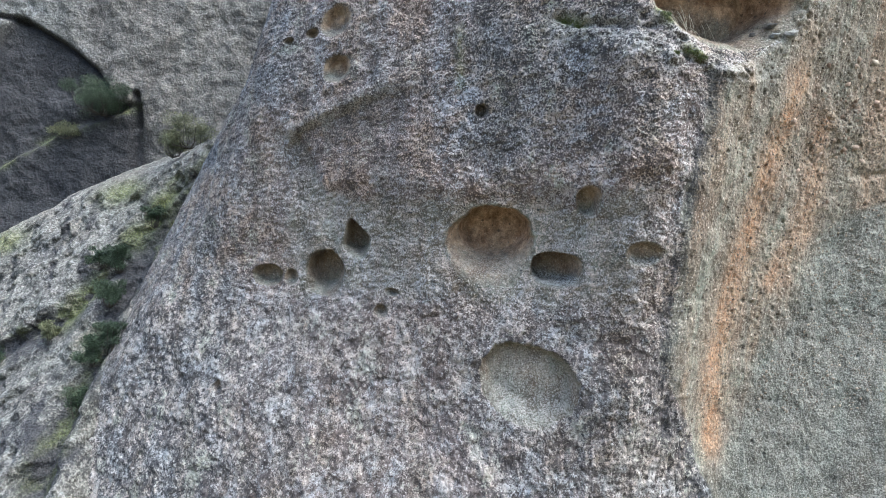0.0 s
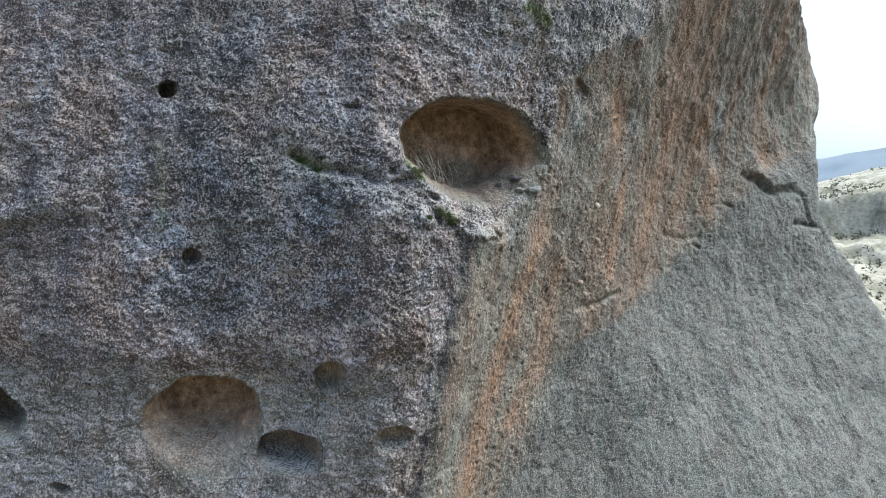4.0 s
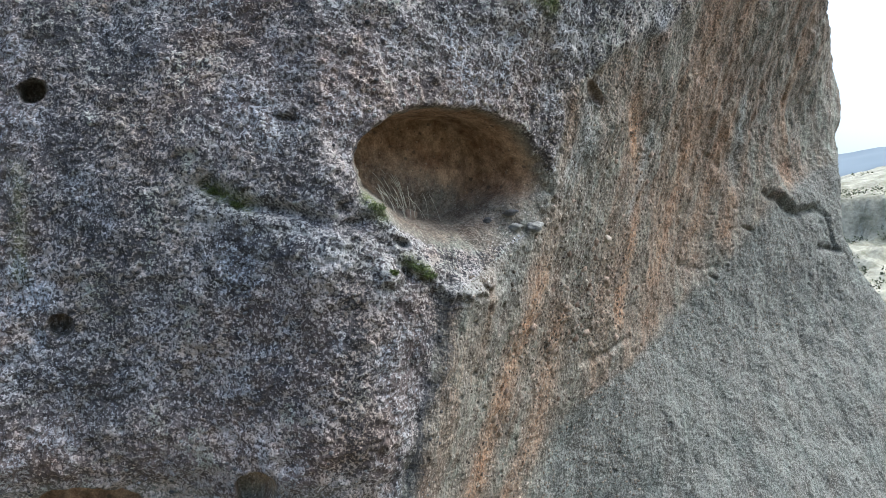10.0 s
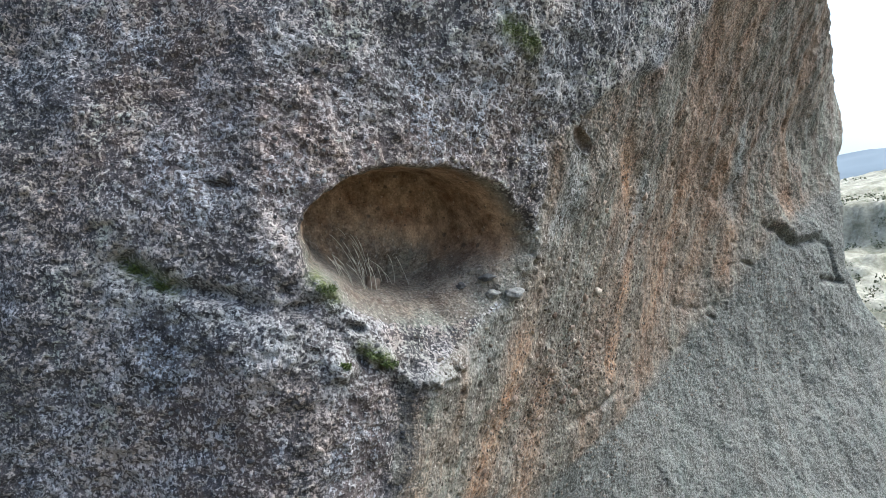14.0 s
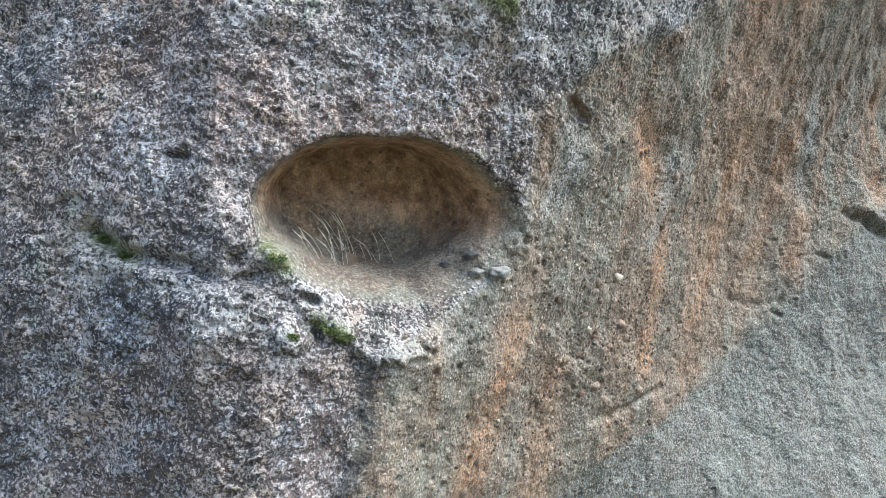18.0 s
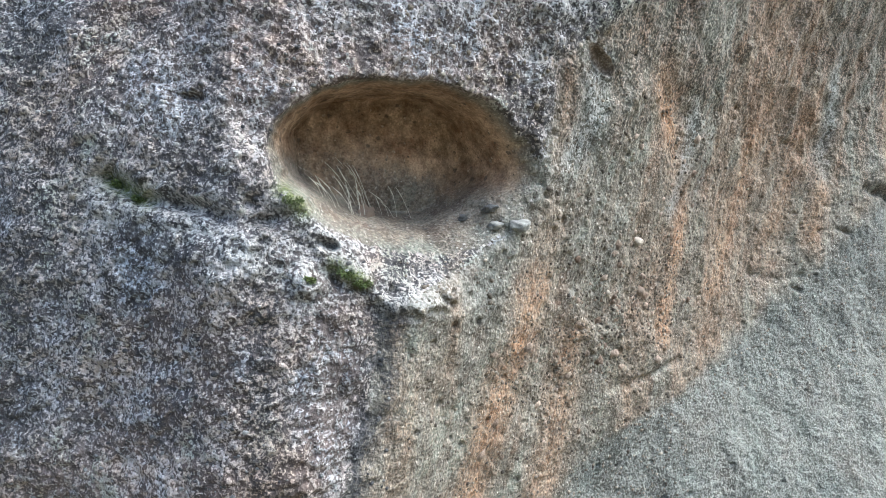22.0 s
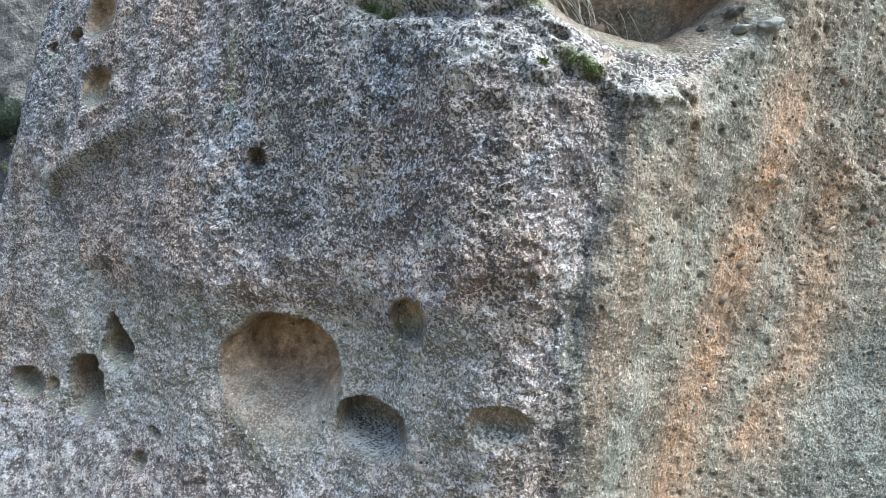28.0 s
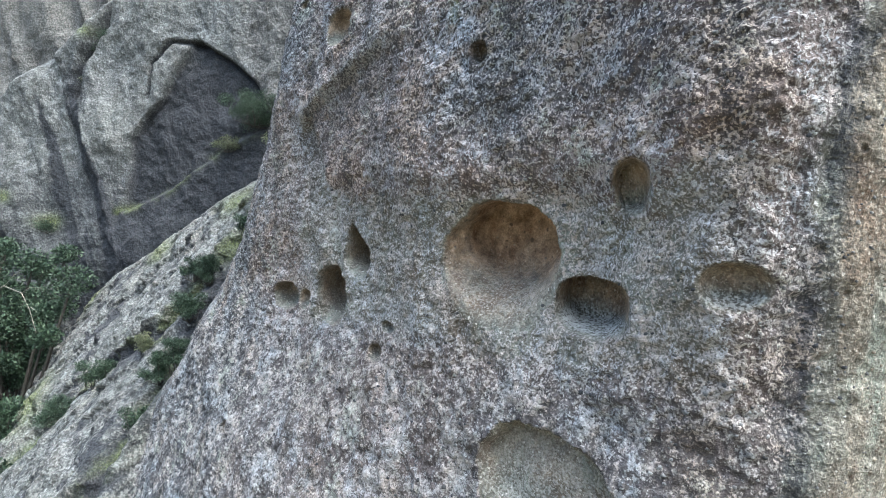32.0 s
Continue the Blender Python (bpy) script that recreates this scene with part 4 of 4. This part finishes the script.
# ---- plants ----
def leaves(rng, centres, radii, count, size, flat=0.75):
    """Small pointed leaves in clumps: vertices and quads."""
    pick = rng.integers(0, len(centres), count)
    way = rng.normal(size=(count, 3))
    way /= np.linalg.norm(way, axis=1)[:, None]
    at = centres[pick] + way * (radii[pick] * rng.random(count) ** 0.45)[:, None] * (1, 1, flat)
    a = rng.normal(size=(count, 3)) + way * 0.8
    a /= np.linalg.norm(a, axis=1)[:, None]
    b = np.cross(a, rng.normal(size=(count, 3)))
    b /= np.linalg.norm(b, axis=1)[:, None]
    long = size * (0.6 + 0.8 * rng.random(count))[:, None]
    v = np.stack([at, at + a * long * 0.5 + b * long * 0.28, at + a * long, at + a * long * 0.5 - b * long * 0.28], 1)
    return v.reshape(-1, 3), np.arange(4 * count).reshape(-1, 4)


def limb(bm, points, thick, thin, sides=6):
    """A tapered bent limb along points."""
    rings = []
    for k, p in enumerate(points):
        way = (points[min(k + 1, len(points) - 1)] - points[max(k - 1, 0)]).normalized()
        u = way.orthogonal().normalized()
        w = way.cross(u)
        r = thick + (thin - thick) * k / (len(points) - 1)
        rings.append([bm.verts.new(p + (u * math.cos(a) + w * math.sin(a)) * r) for a in (2 * math.pi * j / sides for j in range(sides))])
    for one, two in zip(rings, rings[1:]):
        for j in range(sides):
            bm.faces.new((one[j], one[(j + 1) % sides], two[(j + 1) % sides], two[j]))
    bm.faces.new(rings[0][::-1])
    bm.faces.new(rings[-1])


def woody(name, label, category, at, spread, tall, clumps, count, leaf, material, seed, group="", trunk=0.0, lean=(0, 0)):
    """A shrub or tree: an Empty with a trunk or stems and a crown of leaves."""
    rng = np.random.default_rng(seed)
    top = tagged(new(name), label, category, group)
    top.location = at
    bm = bmesh.new()
    centres = np.stack([rng.normal(0, 0.45, clumps) * spread + lean[0] * tall, rng.normal(0, 0.45, clumps) * spread + lean[1] * tall,
                        trunk + (tall - trunk) * ((0.25 if trunk else -0.05) + 0.75 * rng.random(clumps))], -1)
    radii = spread * ((0.22 if trunk else 0.30) + 0.25 * rng.random(clumps))
    root = Vector((0, 0, -0.3))
    fork = Vector((0.15 * lean[0] * tall, 0.15 * lean[1] * tall, max(trunk, 0.1 * tall)))
    thick = 0.03 * tall + 0.015
    if trunk:
        limb(bm, [root, (root + fork) / 2 + Vector((0.08, 0.05, 0)), fork], thick * 1.5, thick, 8)
    for c in centres:
        c = Vector(c)
        start = fork if trunk else root
        mid = (start.lerp(c, 0.5) if trunk else Vector((0.7 * c.x, 0.7 * c.y, -0.2))) + Vector(rng.normal(0, 0.08, 3) * spread)
        limb(bm, [start, mid, c], thick * 0.5, thick * 0.12, 5)
    part("trunk" if trunk else "stem", bm, BARK, top)
    v, q = leaves(rng, centres, radii, count, leaf)
    crown = sheet("crown", v, q, material, smooth=False)
    crown.parent = top
    return top


for at, spread, tall, count, material, seed, label in (
    ((-16.3, 29.6, 26.7), 1.3, 1.9, 6500, LEAF_DARK, 1, "dark green leafy shrub on a mossy ledge"),
    ((-18.2, 29.9, 25.6), 0.55, 0.6, 1200, LEAF_OLIVE, 2, "low olive-green shrub on a mossy ledge"),
    ((-9.3, 22.9, 24.0), 0.75, 1.2, 2200, LEAF_OLIVE, 3, "sparse dry olive-green shrub on the slab crest"),
    ((-10.1, 23.2, 23.7), 0.55, 0.8, 1200, LEAF_OLIVE, 4, "sparse dry olive-green shrub on the slab crest"),
    ((-9.7, 20.9, 21.0), 0.32, 0.6, 900, LEAF_DARK, 5, "small dark green shrub in a rock gully"),
    ((-10.5, 20.1, 19.5), 0.42, 0.8, 1500, LEAF_DARK, 6, "small dark green shrub in a rock gully"),
    ((-11.2, 20.3, 19.6), 0.30, 0.6, 900, LEAF_DARK, 7, "small dark green shrub in a rock gully"),
    ((-9.75, 18.1, 17.2), 0.42, 0.9, 1500, LEAF_DARK, 8, "small dark green shrub in a rock gully"),
    ((-12.2, 19.3, 17.3), 0.40, 0.5, 1200, LEAF_OLIVE, 9, "low olive-green shrub in a rock gully"),
    ((-14.5, 19.6, 16.1), 0.48, 0.8, 1600, LEAF_DARK, 10, "small dark green shrub in a rock gully"),
    ((-15.9, 19.3, 14.8), 0.6, 0.9, 1800, LEAF_DARK, 11, "small dark green shrub in a rock gully"),
    ((-9.9, 17.2, 15.6), 0.4, 0.8, 1200, LEAF_DARK, 12, "small dark green shrub in a rock gully"),
    ((-10.15, 19.0, 18.5), 0.45, 0.7, 1500, LEAF_DARK, 16, "small dark green shrub in a rock gully"),
    ((-10.1, 17.9, 16.9), 0.40, 0.8, 1500, LEAF_DARK, 17, "small dark green shrub in a rock gully"),
    ((-27.0, 30.4, 31.6), 1.0, 1.1, 2200, LEAF_DARK, 13, "dark green shrub in a cleft of the cliff"),
    ((-28.3, 30.3, 30.0), 0.5, 0.9, 1200, LEAF_OLIVE, 14, "olive-green shrub in a cleft of the cliff"),
    ((-30.4, 29.5, 21.6), 0.7, 0.8, 1500, LEAF_DARK, 15, "dark green shrub at the foot of the cliff wall"),
):
    woody("shrub", label, "shrub", at, spread, tall, 16, 3 * count, 0.05, material, 100 + seed, "shrubs on the rocks")
for at, spread, tall, count, trunk, seed in (((-24.2, 23.0, 8.6), 2.6, 10.6, 14000, 1.5, 1), ((-22.4, 20.8, 7.6), 2.0, 6.6, 11000, 0.8, 2), ((-19.6, 18.6, 6.2), 1.8, 6.6, 9000, 0.8, 3), ((-28.5, 25.5, 9.0), 2.8, 11.5, 12000, 1.5, 4)):
    woody("oak_tree", "dark green evergreen oak tree below the rock slab", "tree", at, spread, tall, 30, int(1.9 * count), 0.15, LEAF_DARK, 200 + seed, "trees below the slab", trunk)

# far scrub on the hill: clumps of leaves too small to count
rng = np.random.default_rng(7)
d = np.concatenate([rng.uniform(72, 99, 1500), rng.uniform(103.5, 113, 700), rng.uniform(114, 150, 60)])
s = rng.uniform(-45, 25, len(d))
at = np.concatenate([d[:, None] * HILL_WAY + s[:, None] * HILL_SIDE, hill_height(d, s)[:, None] + 0.25], -1)
v, q = leaves(rng, at, rng.uniform(0.25, 0.8, len(d)), 26000, 0.32)
scrub = sheet("hill_scrub", v, q, LEAF_OLIVE, smooth=False)
tagged(scrub, "grey-green scrub scattered over the far hill", "scrub", kind="stuff")

# ---- stones set in the face ----
def stone_mesh(name, seed, material, level=1):
    bm = bmesh.new()
    bmesh.ops.create_icosphere(bm, subdivisions=level, radius=1.0)
    for v in bm.verts:
        v.co *= 1 + 0.55 * noise.noise(v.co * 1.7 + Vector((seed * 7.1, 0, 0))) + 0.16 * noise.noise(v.co * 5.0 + Vector((0, seed * 3.3, 0)))
    for f in bm.faces:
        f.smooth = True
    me = bpy.data.meshes.new(name)
    bm.to_mesh(me)
    bm.free()
    me.materials.append(material)
    return me


def face_places(x, z):
    y, _, up, index, _, _, _ = outcrop_face(x, z)
    return y, index


n = Nodes("cobble_stone")
tint = n.tree.nodes.new("ShaderNodeObjectInfo").outputs["Random"]
c = n.mix(tint, (0.11, 0.075, 0.055), (0.30, 0.235, 0.19))
COBBLE = n.done(n.mix(0.7, c, n.mix(1.0, c, n.ramp(n.noise(40.0, 4.0), (0.3, 0.5), (0.7, 1.5)), "MULTIPLY")), 0.85, n.noise(60.0), 0.02, 0.8, 0.15)
shapes = [stone_mesh("pebble", k, COBBLE) for k in range(4)]
rng = np.random.default_rng(11)
cx = np.concatenate([rng.normal(8.6, 0.7, 150), rng.normal(7.0, 0.6, 70), rng.normal(9.5, 1.0, 70)])
cz = np.concatenate([rng.normal(22.7, 0.55, 150), rng.normal(21.6, 0.8, 70), rng.normal(23.9, 0.8, 70)])
cy, index = face_places(cx, cz)
for k in range(len(cx)):
    ob = new("pebble", shapes[k % 4])
    r = 0.022 + 0.06 * rng.random() ** 3
    ob.matrix_world = pose(cx[k], cy[k] + 0.5 * r, cz[k], *rng.uniform(-40, 40, 3)) @ Matrix.Diagonal((r * 1.25, r * 0.8, r, 1))
    ob.parent = outcrop

# a few larger pebbles that stand out of the honeycombed band
for x, z, r, seed, label in ((8.66, 23.75, 0.085, 41, "large pale pebble set in the rock"), (9.0, 23.03, 0.085, 42, "large grey pebble set in the rock"), (8.11, 23.03, 0.06, 43, ""), (8.3, 22.98, 0.045, 44, ""), (8.58, 22.13, 0.075, 45, ""), (9.63, 21.92, 0.075, 46, ""), (9.75, 22.1, 0.05, 47, ""), (8.95, 23.25, 0.05, 48, ""), (7.9, 22.2, 0.05, 49, "")):
    cy, _ = face_places(np.array([x]), np.array([z]))
    ob = new("pebble", stone_mesh("pebble", seed, PEBBLE if seed in (41, 43) else COBBLE, 2))
    ob.matrix_world = pose(x, float(cy[0]) + 0.2 * r, z, 15 * seed, 0, 40 * seed) @ Matrix.Diagonal((r * 1.2, r * 0.8, r, 1))
    ob.parent = outcrop
    tagged(ob, label)


# the smaller ones, past counting, joined: low domes that stick out of the face
def domes(name, cx, cz, low, high, stops, seed):
    rng = np.random.default_rng(seed)
    cy, index = face_places(cx, cz)
    cx, cy, cz = cx[index < 0], cy[index < 0], cz[index < 0]
    count, h = len(cx), 0.04
    tx = (face_places(cx + h, cz)[0] - face_places(cx - h, cz)[0]) / (2 * h)
    tz = (face_places(cx, cz + h)[0] - face_places(cx, cz - h)[0]) / (2 * h)
    tx, tz = np.clip(tx, -2, 2), np.clip(tz, -2, 2)
    one, zero = np.ones(count), np.zeros(count)
    u, w, out = np.stack([one, tx, zero], -1), np.stack([zero, tz, one], -1), np.stack([tx, -one, tz], -1)
    for v in (u, w, out):
        v /= np.linalg.norm(v, axis=1)[:, None]
    r = low + (high - low) * rng.random(count) ** 2.5
    a = rng.random((count, 1)) * 6.28 + np.arange(6) * math.pi / 3
    reach = r[:, None] * rng.uniform(0.7, 1.25, (count, 6))
    tall = (r * rng.uniform(0.25, 0.6, count))[:, None, None]
    ring = u[:, None] * (np.cos(a) * reach * 1.2)[..., None] + w[:, None] * (np.sin(a) * reach)[..., None]
    at = np.stack([cx, cy, cz], -1)[:, None]
    v = np.concatenate([at + ring - out[:, None] * 0.5 * r[:, None, None], at + 0.72 * ring + out[:, None] * 0.7 * tall, at + out[:, None] * tall], 1)
    j, nxt = np.arange(6), (np.arange(6) + 1) % 6
    tris = np.concatenate([np.stack([j, nxt, nxt + 6], -1), np.stack([j, nxt + 6, j + 6], -1), np.stack([j + 6, nxt + 6, 0 * j + 12], -1)])
    tris = (tris[None] + (np.arange(count) * 13)[:, None, None]).reshape(-1, 3)
    me = bpy.data.meshes.new(name)
    me.from_pydata(v.reshape(-1, 3).tolist(), [], tris.tolist())
    me.polygons.foreach_set("use_smooth", np.ones(len(me.polygons), bool))
    n = Nodes(name + "_stone")
    i = n.tree.nodes.new("ShaderNodeNewGeometry").outputs["Random Per Island"]
    c = n.ramp(i, *stops)
    c = n.mix(1.0, c, n.ramp(n.noise(60.0, 3.0), (0.35, 0.65), (0.65, 1.35)), "MULTIPLY")
    me.materials.append(n.done(c, 0.9, n.noise(70.0), 0.01, 0.8, 0.12))
    ob = tagged(new(name, me), kind="stuff")
    ob.parent = outcrop


rng = np.random.default_rng(12)
domes("gravel", np.concatenate([rng.uniform(4.8, 10.5, 5000), rng.normal(8.5, 1.0, 1500), rng.uniform(10, 17, 2500)]), np.concatenate([rng.uniform(16.5, 26.0, 5000), rng.normal(22.6, 0.7, 1500), rng.uniform(21.0, 28.0, 2500)]), 0.010, 0.034,
      ((0.0, (0.05, 0.042, 0.036)), (0.4, (0.10, 0.083, 0.067)), (0.9, (0.175, 0.148, 0.12)), (1.0, (0.26, 0.23, 0.195))), 61)
domes("crusted_gravel", rng.uniform(-6.5, 4.8, 6000), rng.uniform(16.0, 27.5, 6000), 0.012, 0.030,
      ((0.0, (0.03, 0.03, 0.034)), (0.45, (0.075, 0.072, 0.072)), (0.9, (0.145, 0.142, 0.142)), (1.0, (0.24, 0.238, 0.232))), 62)

# ---- loose things in and round the great hollow ----
def hollow_place(x, z):
    y, _, up, _, _, _, _ = outcrop_face(np.array([x]), np.array([z]))
    return Vector((x, float(y[0]), z + float(up[0])))


for x, z, size, mesh_seed, material, label in (
    (5.98, 24.05, (0.10, 0.08, 0.045), 21, DARK_STONE, "dark loose stone on the floor of the hollow"),
    (5.72, 23.95, (0.05, 0.05, 0.045), 22, DARK_STONE, "dark loose stone on the floor of the hollow"),
    (6.02, 23.86, (0.08, 0.07, 0.05), 23, GREY_STONE, "pale loose stone on the floor of the hollow"),
    (6.28, 23.86, (0.11, 0.09, 0.065), 24, GREY_STONE, "pale loose stone on the floor of the hollow"),
    (4.66, 23.98, (0.17, 0.08, 0.09), 26, COBBLE, "flat brown stone on the floor of the hollow"),
):
    ob = new("stone", stone_mesh("stone", mesh_seed, material, 3))
    p = hollow_place(x, z)
    ob.matrix_world = pose(p.x, p.y + (0.45 if mesh_seed == 26 else -0.3) * size[1], p.z + 0.2 * size[2], 8, -6, 30 * mesh_seed) @ Matrix.Diagonal((*size, 1))
    tagged(ob, label, "stone", "stones in the hollow")

rng = np.random.default_rng(31)
for x, z, stalks, tall in ((4.42, 24.02, 8, 0.46), (4.74, 24.10, 8, 0.60), (5.06, 24.0, 5, 0.42), (4.22, 24.08, 3, 0.35)):
    p = hollow_place(x, z)
    tuft = tagged(new("grass_tuft"), "tuft of dry straw-coloured grass in the hollow", "grass", "dry grass in the hollow")
    tuft.location = p
    for k in range(stalks):
        bm = bmesh.new()
        lean = Vector((rng.normal(-0.30, 0.22), rng.normal(-0.06, 0.10), 1)).normalized()
        start = Vector((rng.normal(0, 0.12), rng.normal(-0.04, 0.03), -0.06))
        long = tall * rng.uniform(0.5, 1.1)
        bend = Vector((rng.normal(-0.05, 0.03), -0.03, -0.02))
        tip = start + lean * long + bend
        limb(bm, [start, start + lean * long * 0.4, start + lean * long * 0.75 + bend * 0.4, tip], 0.0035, 0.002, 4)
        stalk = part("stalk", bm, STRAW, tuft)
        bm = bmesh.new()
        down = (start + lean * long * 0.72 + bend * 0.3)
        limb(bm, [down, down.lerp(tip, 0.35), down.lerp(tip, 0.8), tip + lean * 0.03 + bend * 0.3], 0.003, 0.002, 5)
        for v in bm.verts:
            u = (v.co - down).length / max((tip - down).length, 0.01)
            v.co += (v.co - down.lerp(tip, min(u, 1.0))) * 1.6 * math.exp(-(((u - 0.45) / 0.3) ** 2))
        part("seed_head", bm, STRAW, stalk)

for x, z, r in ((4.33, 23.36, 0.11), (4.45, 23.28, 0.09), (3.82, 24.02, 0.10), (5.85, 26.72, 0.16), (6.05, 26.62, 0.12), (2.3, 24.2, 0.10), (2.5, 24.05, 0.09), (3.95, 23.32, 0.06)):
    p = hollow_place(x, z)
    rng = np.random.default_rng(int(x * 100))
    v, q = leaves(rng, np.array([[0.0, 0, 0], [0.5 * r, 0, 0.1 * r], [-0.5 * r, 0, 0.2 * r]]), np.array([0.7, 0.5, 0.5]) * r, 420, 0.022, 0.6)
    ob = tagged(sheet("moss_cushion", v, q, MOSS, smooth=False), "green moss cushion in a crevice of the rock", "moss", "moss cushions")
    ob.location = p

# ---- bleached dead branch among the oaks ----
branch = tagged(new("dead_branch"), "bleached bare dead branch leaning out of the oaks", "branch")
branch.location = (-23.6, 21.8, 18.6)
bm = bmesh.new()
limb(bm, [Vector(p) for p in ((0, 0, -1.2), (0.4, 0, 0.0), (1.2, 0.05, 0.25), (2.3, 0.0, 0.0), (2.9, -0.1, -0.6), (3.3, -0.1, -1.5))], 0.035, 0.015, 6)
part("limb", bm, DEADWOOD, branch)
for a, b, c in (((1.2, 0.05, 0.25), (1.7, 0.1, 0.7), (2.3, 0.1, 0.9)), ((2.3, 0, 0), (2.8, 0, 0.25), (3.3, 0.1, 0.2)), ((2.9, -0.1, -0.6), (3.1, -0.2, -0.5), (3.5, -0.2, -0.7))):
    bm = bmesh.new()
    limb(bm, [Vector(a), Vector(b), Vector(c)], 0.014, 0.005, 5)
    part("twig", bm, DEADWOOD, branch)
